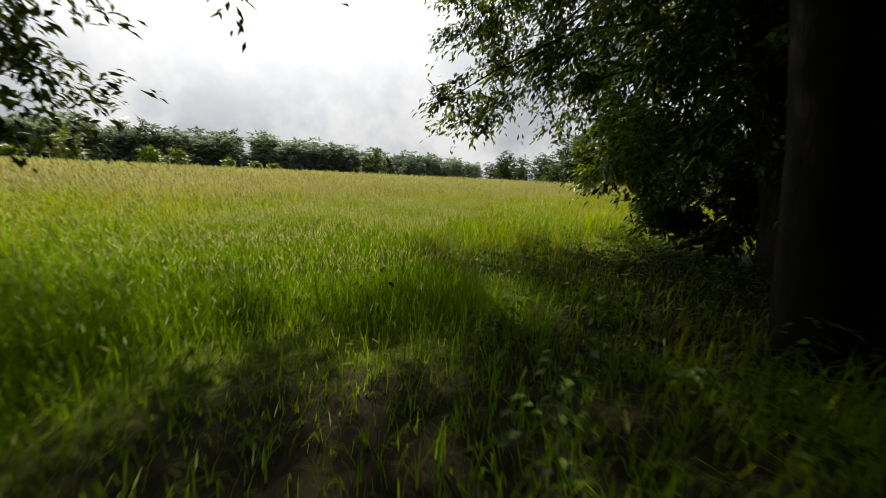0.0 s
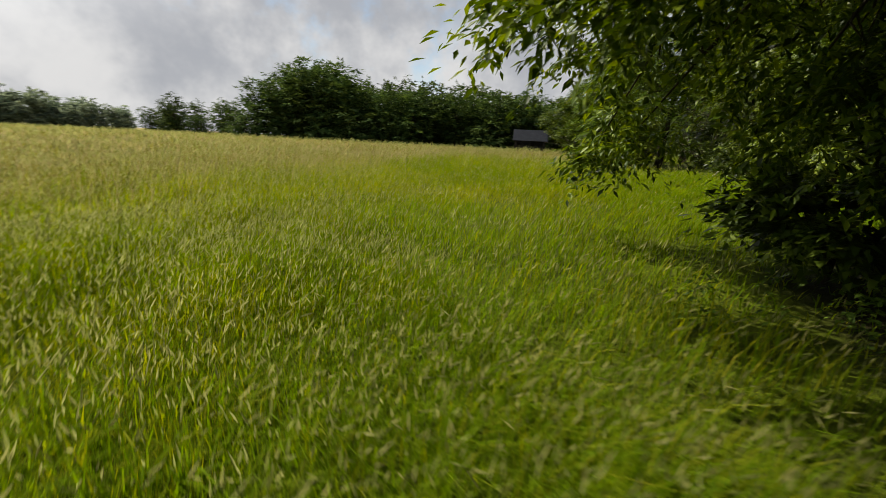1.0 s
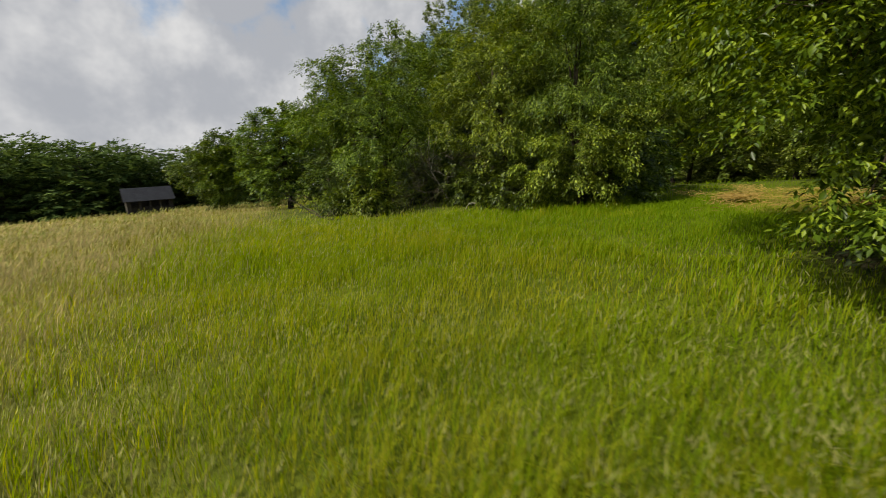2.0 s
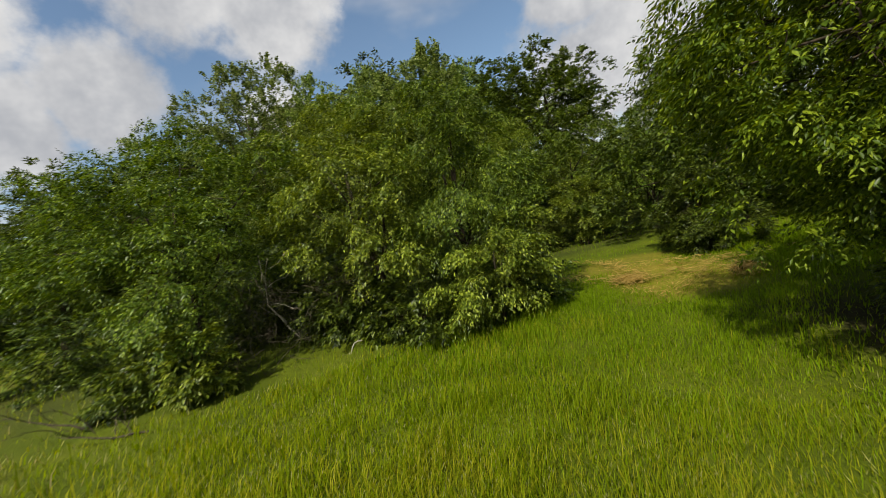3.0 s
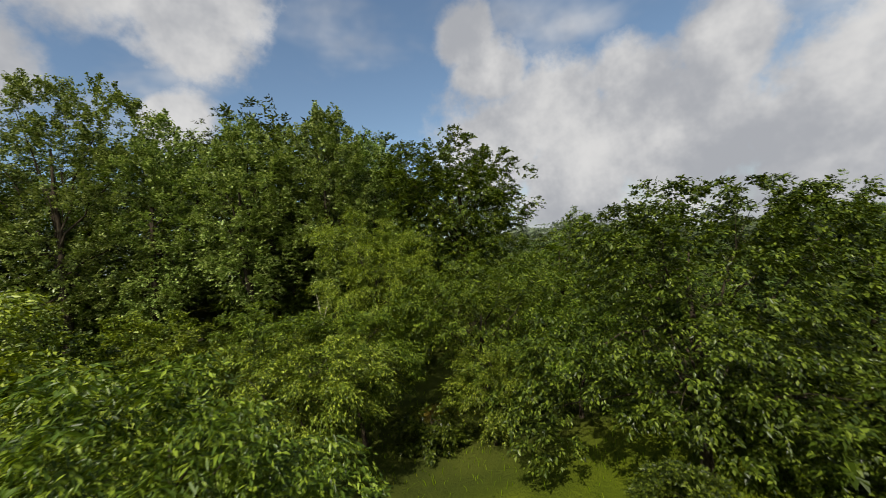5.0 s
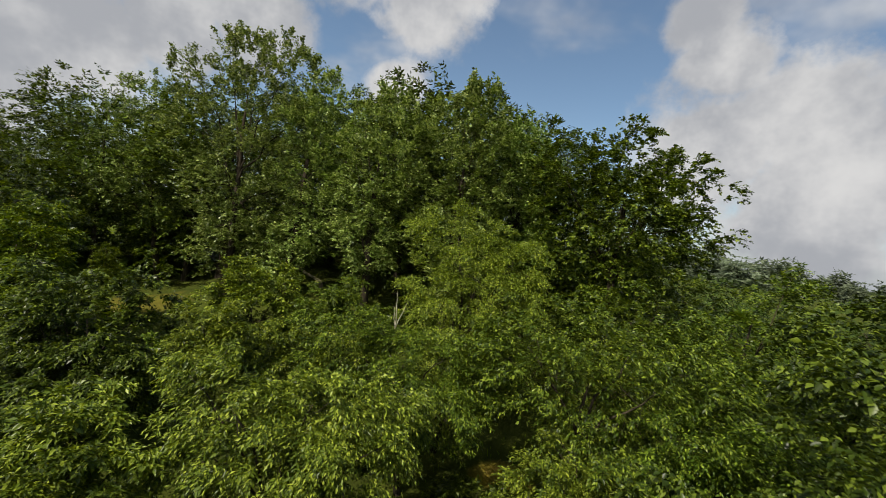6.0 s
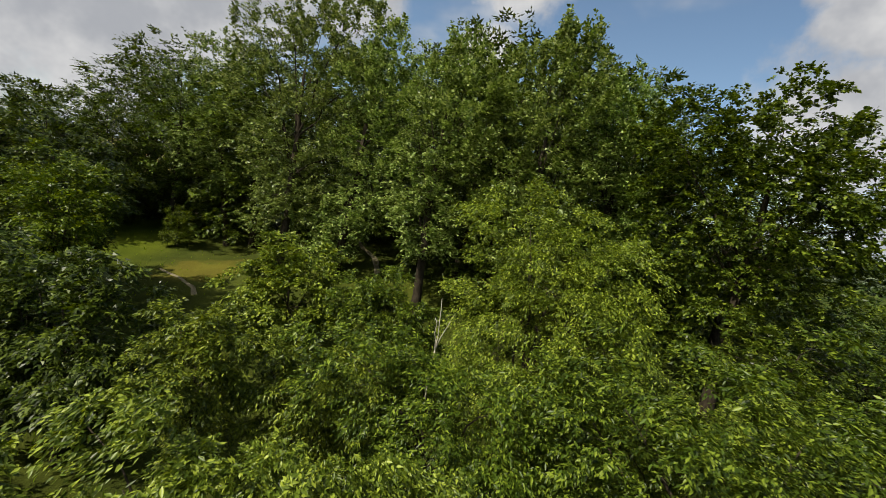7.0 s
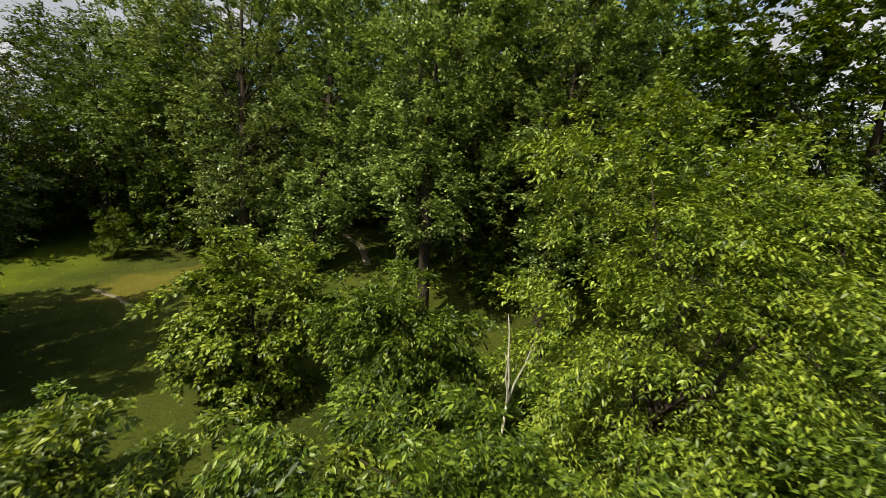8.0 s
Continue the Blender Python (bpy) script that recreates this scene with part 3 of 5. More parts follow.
def shade_plants():
    """Broad-leaved weeds growing in the shade between the trees."""
    rng = np.random.default_rng(77)
    n = 620
    x, y = rng.uniform(11.5, 21.5, n), rng.uniform(-6.5, 3.5, n)
    way_off = near_line(x, y, [(20.5, -0.6), (17.6, -1.8), (13.6, -1.2)])
    keep = (rng.random(n) < np.clip(1.2 - way_off / 2.0, 0, 1)) & (np.hypot(x - 17.2, y + 3.3) > rng.uniform(0.4, 1.9, n))
    x, y = x[keep], y[keep]
    tall = rng.uniform(0.1, 0.3, len(x))
    per = 34
    own = np.repeat(np.arange(len(x)), per)
    m = len(own)
    a, up = rng.uniform(0, 2 * np.pi, m), rng.uniform(0.1, 1.0, m)
    out = np.stack([np.cos(a), np.sin(a), rng.uniform(-0.35, 0.35, m)], 1)
    p = np.stack([x[own], y[own], ground_height(x[own], y[own]) + tall[own] * up * 1.3], 1) + out * rng.uniform(0.0, 0.14, m)[:, None]
    long = rng.uniform(0.03, 0.07, m)[:, None]
    side = np.stack([-np.sin(a), np.cos(a), rng.normal(0, 0.3, m)], 1) * long * 0.3
    mid = p + out * long * 0.45
    v = np.stack([p, mid + side, p + out * long - [0, 0, 0.02], mid - side], 1).reshape(-1, 3)
    b = (np.arange(m) * 4)[:, None]
    t = np.concatenate([b + [0, 1, 2], b + [0, 2, 3]], 1).reshape(-1, 3)
    tagged(mesh_part("undergrowth", mesh_np("undergrowth", v, t), WEEDS), "low dark green broad-leaved weeds in the trees' shade", "undergrowth", kind="stuff")


shade_plants()


# ---- the tree that the flight circles ----
tree("field_edge_tree", "large broad-leaved tree with low hanging boughs at the field edge", (13.4, 0.1),
     [(13.4, 0.2, 6.0, 2.9), (11.2, 1.0, 4.6, 1.8), (11.3, -1.8, 4.2, 2.0), (14.0, 0.2, 8.6, 2.2), (13.7, 1.5, 6.6, 1.1), (13.2, -1.6, 3.4, 1.3),
      (11.0, 1.6, 2.8, 1.2), (11.6, -2.9, 3.2, 1.1), (11.6, -0.8, 2.2, 1.0), (12.9, 1.6, 2.4, 1.0), (10.7, -1.5, 1.1, 0.5), (12.7, 2.4, 4.3, 1.2), (14.2, 1.8, 2.9, 1.2), (15.4, 1.2, 2.6, 0.9), (10.2, -1.0, 2.9, 0.9), (12.6, 1.0, 2.2, 0.9), (13.9, 2.6, 3.9, 1.2),
      (10.0, 0.4, 4.0, 1.1), (11.25, -3.5, 1.9, 0.32), (11.45, -3.1, 2.3, 0.55), (9.9, -1.4, 2.4, 0.6), (10.5, -1.6, 0.95, 0.4), (13.5, -1.2, 2.6, 0.8), (12.4, 0.2, 3.4, 1.2), (12.0, -1.9, 2.7, 0.8),
      # the two high boughs south of y = -3.3 are unseen, added for shade
      (12.2, -3.75, 1.8, 0.45), (11.0, -3.2, 2.9, 0.45), (11.3, -2.4, 2.1, 0.6), (11.2, -3.5, 3.6, 0.7), (11.6, 2.6, 5.2, 1.3), (10.6, 2.2, 4.5, 1.0), (12.4, 1.2, 7.0, 1.6), (10.5, -5.6, 6.6, 1.4), (12.4, -3.4, 5.8, 1.2),
      (12.6, -1.0, 1.15, 0.55), (13.3, -1.5, 1.25, 0.5), (12.0, -1.2, 1.5, 0.55), (13.0, -0.6, 1.9, 1.0), (13.8, -1.4, 2.5, 0.9), (14.3, -0.4, 1.7, 0.8), (12.7, -1.0, 3.0, 1.0)],
     122000, LEAF_WARM, 0.105, 0.45, 0.24, seed=1, near=True, fork=0.22, fine=True)
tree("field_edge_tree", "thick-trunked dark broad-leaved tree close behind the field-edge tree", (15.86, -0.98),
     # the lobes at y = -2.8 are added to shade trunk and ground
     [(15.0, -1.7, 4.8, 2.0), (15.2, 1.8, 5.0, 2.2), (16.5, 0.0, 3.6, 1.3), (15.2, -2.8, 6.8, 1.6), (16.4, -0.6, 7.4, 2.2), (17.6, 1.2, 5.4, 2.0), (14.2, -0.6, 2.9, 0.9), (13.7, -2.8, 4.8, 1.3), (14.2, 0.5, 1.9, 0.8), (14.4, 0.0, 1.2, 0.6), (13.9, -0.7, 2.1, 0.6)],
     46000, LEAF_DARK, 0.11, 0.4, 0.2, seed=30, near=True, fork=0.4, bark=BARK_SHADED, lean=(0.0, -0.6), fine=True)
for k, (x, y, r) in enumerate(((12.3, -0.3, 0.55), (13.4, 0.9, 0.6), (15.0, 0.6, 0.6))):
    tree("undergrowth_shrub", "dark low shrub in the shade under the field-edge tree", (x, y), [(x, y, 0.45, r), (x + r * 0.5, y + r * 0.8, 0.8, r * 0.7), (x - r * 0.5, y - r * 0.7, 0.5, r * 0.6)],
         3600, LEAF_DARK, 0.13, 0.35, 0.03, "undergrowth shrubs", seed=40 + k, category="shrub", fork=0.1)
# leaf colour kept dark to stand in for its backlit silhouette
tree("overhanging_tree", "broad-leaved tree with low boughs over the meadow edge", (17.6, -9.0),
     # only the low lobes show; those above 4 m are added for shade
     [(17.5, -8.0, 5.6, 2.4), (15.4, -6.6, 5.4, 2.0), (20.0, -8.0, 5.0, 2.2), (17.6, -5.6, 6.0, 2.2), (14.0, -4.6, 6.4, 1.7), (13.0, -6.2, 6.2, 1.5), (16.2, -6.05, 1.25, 0.48), (16.3, -6.15, 1.75, 0.6), (15.95, -6.7, 1.5, 0.6), (16.45, -6.35, 2.5, 0.75), (15.4, -4.9, 2.35, 0.38), (17.3, -6.4, 3.0, 1.0), (16.9, -3.6, 7.0, 1.7), (20.5, -5.0, 5.2, 2.0), (17.6, -3.4, 5.2, 2.0), (19.4, -2.6, 4.4, 1.6), (16.4, -4.4, 5.8, 1.8), (18.8, -4.6, 4.6, 1.8), (15.2, -8.6, 4.4, 1.9), (13.4, -4.0, 5.8, 1.2), (14.8, -3.0, 5.8, 1.4), (15.9, -2.5, 6.4, 1.5), (12.6, -4.9, 7.4, 1.2), (12.4, -6.2, 6.8, 1.1)],
     84000, LEAF_DARK, 0.1, 0.4, 0.22, seed=2, near=True)
# an unseen canopy behind the start, put there to keep it dark
tree("overhanging_tree", "unseen broad-leaved tree added to shade the meadow edge", (21.2, -1.2),
     [(19.2, -2.2, 6.2, 2.2), (21.2, -4.0, 5.4, 2.4), (20.8, 0.6, 5.8, 2.4), (18.2, 0.0, 7.2, 2.0), (22.5, -1.5, 4.0, 2.2), (22.8, 2.2, 3.6, 1.8), (20.6, 2.4, 3.8, 1.5), (19.4, -3.6, 7.0, 2.2), (22.4, -3.4, 7.0, 2.4)], 38000, LEAF_MID, 0.2, 0.4, 0.24, seed=3)
# made-up shrubs behind the start, screening off light from the low sky
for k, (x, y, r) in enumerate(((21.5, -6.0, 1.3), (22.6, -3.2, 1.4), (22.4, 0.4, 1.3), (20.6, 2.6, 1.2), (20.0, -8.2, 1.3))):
    tree("undergrowth_shrub", "dark leafy shrub added behind the start to block low sky light", (x, y), [(x, y, 0.6, r), (x + 0.4, y + 0.6, 1.4, r * 0.8), (x - 0.3, y - 0.6, 0.9, r * 0.8)],
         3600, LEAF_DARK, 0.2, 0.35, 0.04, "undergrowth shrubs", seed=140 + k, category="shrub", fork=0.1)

# a made-up wall of trees that holds sky light off the start
for k, (x, y, top) in enumerate(((25.0, -8.5, 9.0), (26.0, -3.5, 9.5), (27.5, 1.0, 8.0), (21.5, -13.0, 9.0), (26.5, 5.2, 4.6), (17.5, -14.5, 8.0))):
    tree("edge_tree", "dark leafy tree added around the start to keep sky light out", (x, y), [(x, y, top - 2.2, 2.4), (x - 1.2, y + 1.0, top * 0.55, 2.6), (x + 0.8, y - 1.4, top * 0.5, 2.6), (x - 0.6, y - 0.8, top * 0.26, 2.4), (x + 0.4, y + 1.2, top * 0.22, 2.2)],
         7000, LEAF_DARK, 0.27, 0.35, 0.2, "trees at the meadow's edge", seed=160 + k, twigs=2)

# ---- the thicket along the track ----
tree("thicket_tree", "bushy yellow-green tree with drooping leaves beside the grass track", (7.2, 12.0),
     [(6.2, 11.6, 5.5, 1.9), (7.3, 10.1, 3.4, 1.2), (7.0, 14.1, 7.6, 2.2), (4.6, 15.8, 5.6, 1.6), (7.2, 10.4, 5.3, 1.3), (8.3, 12.4, 6.6, 1.6), (5.6, 12.0, 3.4, 1.3)],
     42000, LEAF_DOME, 0.12, 0.5, 0.15, "thicket trees", seed=4, near=True, fork=0.2)
tree("thicket_tree", "dark green tree with feathery hanging leaves beside the grass track", (9.6, 10.9),
     [(9.2, 11.4, 6.0, 2.2), (10.2, 10.3, 5.0, 1.9), (10.0, 9.9, 7.0, 1.2), (8.7, 9.9, 3.4, 1.6), (10.6, 9.6, 3.4, 1.2)],
     42000, LEAF_MID, 0.12, 0.65, 0.14, "thicket trees", seed=39, near=True, fork=0.2, slim=0.14)
tree("shrub", "bright yellow-green shrub with hanging leaves at the thicket's foot", (9.4, 8.6),
     [(9.5, 8.3, 2.3, 1.0), (8.3, 8.4, 1.5, 0.9), (10.6, 8.9, 2.6, 1.0), (9.0, 8.8, 1.2, 0.9), (10.4, 8.4, 1.3, 0.8)],
     20000, LEAF_DOME, 0.12, 0.6, 0.07, "thicket shrubs", seed=46, near=True, category="shrub", fork=0.15)
tree("thicket_tree", "dense green tree at the end of the thicket", (0.6, 14.6),
     [(-0.6, 14.6, 6.3, 2.5), (1.4, 17.1, 8.0, 2.1), (0.2, 13.7, 4.2, 2.4), (-2.5, 15.2, 5.2, 2.1), (1.5, 13.8, 5.3, 1.9), (0.3, 11.8, 2.6, 1.1), (4.0, 14.4, 6.6, 1.7), (3.2, 16.8, 4.2, 1.3)],
     56000, LEAF_MID, 0.125, 0.4, 0.18, "thicket trees", seed=5, near=True, fork=0.2)
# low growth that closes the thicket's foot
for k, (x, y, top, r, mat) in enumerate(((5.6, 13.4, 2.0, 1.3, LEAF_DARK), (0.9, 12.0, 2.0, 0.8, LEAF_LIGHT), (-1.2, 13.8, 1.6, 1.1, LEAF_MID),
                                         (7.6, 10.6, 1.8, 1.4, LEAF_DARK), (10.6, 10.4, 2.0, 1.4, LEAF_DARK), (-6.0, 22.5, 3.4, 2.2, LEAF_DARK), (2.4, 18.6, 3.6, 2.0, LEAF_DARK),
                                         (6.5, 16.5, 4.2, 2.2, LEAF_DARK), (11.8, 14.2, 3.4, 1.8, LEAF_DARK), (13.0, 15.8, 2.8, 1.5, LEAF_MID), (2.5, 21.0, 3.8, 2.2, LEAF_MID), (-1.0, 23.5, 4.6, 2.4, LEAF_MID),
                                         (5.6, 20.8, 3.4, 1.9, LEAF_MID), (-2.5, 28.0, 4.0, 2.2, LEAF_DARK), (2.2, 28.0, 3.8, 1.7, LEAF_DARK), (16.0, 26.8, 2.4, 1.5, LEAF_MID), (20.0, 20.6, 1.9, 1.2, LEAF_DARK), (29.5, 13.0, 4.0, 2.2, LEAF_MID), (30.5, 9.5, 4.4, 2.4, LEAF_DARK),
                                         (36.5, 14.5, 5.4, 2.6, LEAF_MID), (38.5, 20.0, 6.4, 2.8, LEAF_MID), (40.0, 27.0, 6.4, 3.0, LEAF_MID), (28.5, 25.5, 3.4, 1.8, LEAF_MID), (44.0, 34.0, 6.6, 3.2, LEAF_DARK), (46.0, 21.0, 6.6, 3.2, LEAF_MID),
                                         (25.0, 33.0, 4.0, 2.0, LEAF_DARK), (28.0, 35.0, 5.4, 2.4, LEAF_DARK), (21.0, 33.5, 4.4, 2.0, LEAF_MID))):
    z = float(ground_height(x, y))
    tree("shrub", "leafy green shrub filling the thicket", (x, y), [(x, y, z + top - r * 0.6, r), (x + 0.6 * r, y - 0.4 * r, z + top * 0.45, r * 0.8), (x - 0.6 * r, y + 0.4 * r, z + top * 0.4, r * 0.85), (x - 0.2 * r, y - 0.7 * r, z + top * 0.35, r * 0.7)],
         int(3000 + 1300 * r), mat, 0.16 + 0.015 * r, 0.4, 0.05 + 0.02 * r, "thicket shrubs", seed=200 + k, category="shrub", fork=0.12, near=y < 14.5 and x < 12, slim=0.2)
tree("thicket_tree", "rounded green tree on the field's far corner", (-11.0, 25.1),
     [(-11.4, 25.1, 6.2, 2.4), (-10.0, 24.8, 5.2, 2.5), (-13.4, 25.0, 4.6, 2.1), (-9.2, 24.9, 6.4, 1.7), (-11.5, 24.8, 2.4, 2.0)], 32000, LEAF_MID, 0.18, 0.3, 0.2, "thicket trees", seed=6)
tree("thicket_tree", "rounded green tree beyond the field corner", (-28.0, 39.2),
     [(-28.2, 39.4, 6.2, 2.7), (-30.8, 39.2, 5.0, 2.8), (-26.8, 39.2, 5.2, 2.4), (-27.8, 38.8, 2.8, 2.2)], 24000, LEAF_MID, 0.28, 0.3, 0.3, "thicket trees", seed=7, spread=0.6)
tree("shrub", "rounded dark green shrub standing on the mown track", (19.3, 8.8),
     [(19.2, 8.8, 1.6, 1.4), (18.9, 9.9, 1.4, 1.1), (19.3, 7.6, 1.2, 1.0), (19.3, 8.9, 2.7, 1.0), (20.1, 9.6, 2.2, 1.2), (18.5, 8.3, 0.9, 0.8), (18.7, 9.3, 0.8, 0.8)], 24000, LEAF_DARK, 0.115, 0.4, 0.08, spread=0.2, seed=8, category="shrub", fork=0.12)
tree("thicket_tree", "broad dark green tree behind the mown track", (25.0, 10.8),
     [(26.6, 10.6, 7.2, 3.0), (28.6, 8.6, 6.8, 3.0), (25.7, 12.8, 7.6, 2.8), (21.9, 13.5, 4.7, 2.0), (23.6, 10.6, 4.1, 2.3), (26.2, 8.1, 3.1, 2.4), (20.9, 14.5, 2.2, 1.4), (28.4, 14.4, 9.6, 1.4), (29.0, 16.6, 9.0, 1.4), (27.5, 12.0, 9.2, 1.8), (29.2, 10.0, 9.0, 1.8), (27.5, 6.8, 2.8, 1.8), (31.0, 8.4, 8.4, 2.2)],
     52000, LEAF_DARK, 0.17, 0.4, 0.2, "thicket trees", seed=9, fork=0.2, near=True, slim=0.24)
tree("thicket_tree", "mid-green tree in the middle of the wood", (23.6, 20.8),
     [(26.2, 19.1, 5.5, 2.6), (25.8, 20.9, 6.4, 2.6), (23.5, 18.8, 3.0, 2.0), (22.3, 21.4, 6.0, 2.6), (21.4, 22.6, 5.6, 2.2)], 30000, LEAF_MID, 0.16, 0.4, 0.16, "thicket trees", seed=10, near=True)
tree("thicket_tree", "dark tree at the wood's east side", (41.8, 8.6), [(40.9, 9.6, 8.4, 2.4), (43.2, 7.3, 7.6, 2.6), (41.4, 9.0, 5.2, 3.0), (40.5, 7.0, 3.2, 2.4)], 9000, LEAF_DARK, 0.26, 0.3, 0.2, "thicket trees", seed=11)
tree("sapling", "bright green sapling in the thicket", (9.2, 18.6), [(8.9, 18.9, 4.3, 1.3), (8.6, 18.4, 3.4, 1.1), (10.1, 18.1, 3.8, 1.0), (8.6, 19.5, 4.8, 0.7), (9.2, 18.5, 2.2, 1.2)], 15000, LEAF_LIGHT, 0.17, 0.45, 0.09, "thicket saplings", seed=12, near=True, fork=0.2)
tree("thicket_tree", "light green tree with long drooping leaves", (13.8, 19.2),
     [(12.1, 19.2, 5.4, 1.3), (14.4, 19.1, 5.1, 1.5), (15.9, 19.4, 4.3, 1.5), (13.8, 18.4, 4.0, 1.5), (11.0, 20.0, 5.8, 0.8), (11.9, 18.7, 4.0, 1.3), (16.7, 20.1, 5.0, 1.2), (14.0, 19.5, 2.6, 1.6)],
     36000, LEAF_LIGHT, 0.135, 0.5, 0.12, "thicket trees", seed=13, near=True, fork=0.2)
tree("thicket_tree", "mid-green tree in front of the domed tree", (17.9, 23.3),
     [(18.4, 22.8, 5.2, 1.7), (16.4, 24.2, 4.5, 1.4), (20.5, 23.3, 5.6, 1.9), (18.7, 21.6, 4.2, 1.5), (14.8, 24.2, 5.6, 1.6), (17.5, 23.0, 3.2, 1.7), (16.6, 24.3, 6.2, 0.8), (17.0, 24.9, 5.7, 0.8)], 33000, LEAF_MID, 0.14, 0.4, 0.12, "thicket trees", seed=14, fork=0.2, near=True)
tree("shrub", "yellow-green spreading shrub in the thicket", (25.6, 23.0), [(25.3, 23.6, 4.9, 1.7), (27.1, 23.2, 5.2, 1.8), (24.2, 21.8, 3.4, 1.3), (25.8, 23.0, 3.0, 1.6)], 20000, LEAF_LIGHT, 0.12, 0.3, 0.1, "thicket shrubs", seed=15, category="shrub", fork=0.15, near=True)
tree("shrub", "low sunlit yellow-green shrub", (22.1, 18.5), [(22.1, 18.7, 3.3, 1.2), (22.8, 18.0, 2.9, 1.3), (21.3, 18.9, 2.6, 1.1), (22.0, 18.4, 1.4, 1.1)], 15000, LEAF_LIGHT, 0.12, 0.3, 0.08, "thicket shrubs", seed=16, category="shrub", fork=0.15, near=True)
tree("thicket_tree", "green tree with layered boughs", (32.4, 22.1), [(32.4, 23.0, 7.0, 2.3), (36.3, 23.1, 8.1, 2.6), (29.4, 21.6, 5.4, 1.9), (31.5, 20.6, 5.5, 2.2), (32.5, 22.0, 3.4, 2.0), (35.4, 22.3, 10.4, 1.0)], 15000, LEAF_MID, 0.2, 0.4, 0.16, "thicket trees", seed=17)
tree("thicket_tree", "green tree with layered boughs on the east side", (33.6, 18.5), [(35.7, 20.1, 7.5, 2.3), (31.9, 17.9, 5.6, 2.1), (33.3, 17.4, 6.4, 2.1), (33.0, 18.0, 3.6, 1.9)], 13000, LEAF_MID, 0.2, 0.4, 0.16, "thicket trees", seed=18)
tree("thicket_tree", "leafy green tree of middle height", (27.1, 17.4), [(26.8, 18.4, 4.5, 1.6), (27.8, 17.3, 4.5, 1.7), (25.4, 17.7, 3.4, 1.4), (28.4, 16.1, 4.5, 1.6), (27.2, 17.2, 2.4, 1.6)], 26000, LEAF_MID, 0.14, 0.45, 0.12, "thicket trees", seed=19, fork=0.2, near=True)
tree("thicket_tree", "mid-green tree below the round-crowned tree", (31.9, 29.0), [(31.5, 29.3, 6.0, 2.9), (36.8, 31.2, 7.4, 3.0), (28.2, 29.1, 6.0, 2.0), (31.2, 26.3, 5.0, 2.2), (34.0, 29.0, 4.0, 2.4)], 16000, LEAF_MID, 0.21, 0.35, 0.16, "thicket trees", seed=20)
tree("thicket_tree", "soft yellow-green tree on the clearing's near edge", (-1.6, 33.6), [(-1.8, 34.6, 7.4, 2.2), (-3.2, 35.6, 8.0, 2.2), (-0.6, 32.6, 5.2, 1.9), (-3.4, 33.6, 5.0, 2.0), (-1.6, 33.2, 3.0, 1.8)], 18000, LEAF_WARM, 0.2, 0.4, 0.15, "thicket trees", seed=21)
tree("thicket_tree", "dark green leafy tree in the thicket", (5.8, 25.3), [(5.2, 25.5, 3.8, 1.7), (3.8, 25.8, 3.3, 1.6), (6.5, 25.1, 3.4, 1.3), (7.5, 24.7, 5.6, 1.3), (7.4, 24.6, 7.0, 0.8), (7.2, 24.8, 3.6, 1.4), (4.6, 26.0, 6.0, 1.5), (3.6, 26.4, 5.2, 1.3)], 26000, LEAF_DARK, 0.18, 0.5, 0.12, "thicket trees", seed=22, fork=0.2)
tree("sapling", "slender green sapling at the clearing", (6.0, 29.2), [(5.8, 30.0, 2.6, 0.9), (6.1, 29.4, 2.0, 1.0), (6.1, 28.5, 1.8, 1.0)], 8000, LEAF_MID, 0.18, 0.4, 0.09, "thicket saplings", seed=23, fork=0.2)
tree("sapling", "spreading green sapling with upright shoots", (9.6, 35.8), [(8.8, 36.0, 5.7, 1.5), (11.0, 35.5, 5.5, 1.4), (7.6, 35.6, 4.2, 1.7), (10.0, 35.0, 3.4, 2.0), (11.9, 35.2, 4.0, 1.5), (8.0, 36.1, 6.5, 0.7), (9.8, 35.4, 1.8, 1.9), (7.8, 35.0, 2.4, 1.5)], 28000, LEAF_LIGHT, 0.19, 0.3, 0.1, "thicket saplings", seed=24, fork=0.15, near=True, slim=0.3)
tree("sapling", "dense green sapling with narrow leaves", (15.0, 31.8), [(15.0, 31.8, 6.3, 1.2), (15.5, 31.5, 5.0, 1.5), (14.3, 31.9, 4.4, 1.4), (15.1, 31.2, 3.0, 1.6), (16.0, 31.0, 3.6, 1.2), (16.7, 31.2, 4.9, 1.3), (13.9, 31.6, 5.5, 1.2), (17.2, 30.8, 3.2, 1.3)], 30000, LEAF_MID, 0.16, 0.45, 0.08, "thicket saplings", seed=25, fork=0.15, slim=0.2, near=True)
tree("sapling", "sunlit green sapling with upright leafy shoots", (10.6, 24.0), [(11.0, 24.0, 6.2, 0.9), (9.9, 24.4, 6.1, 0.9), (10.5, 23.8, 5.0, 1.2), (10.6, 24.2, 3.5, 1.3)], 14000, LEAF_LIGHT, 0.15, 0.4, 0.08, "thicket saplings", seed=26, fork=0.15, near=True)
tree("sapling", "light green leafy sapling with drooping shoots", (13.6, 24.9), [(11.9, 25.0, 4.9, 1.0), (13.5, 24.8, 5.0, 1.1), (15.2, 24.7, 5.0, 1.1), (12.6, 24.7, 3.8, 1.2), (14.3, 24.9, 3.6, 1.3), (13.4, 25.0, 2.2, 1.4)], 26000, LEAF_LIGHT, 0.14, 0.5, 0.09, "thicket saplings", seed=29, fork=0.15, near=True)
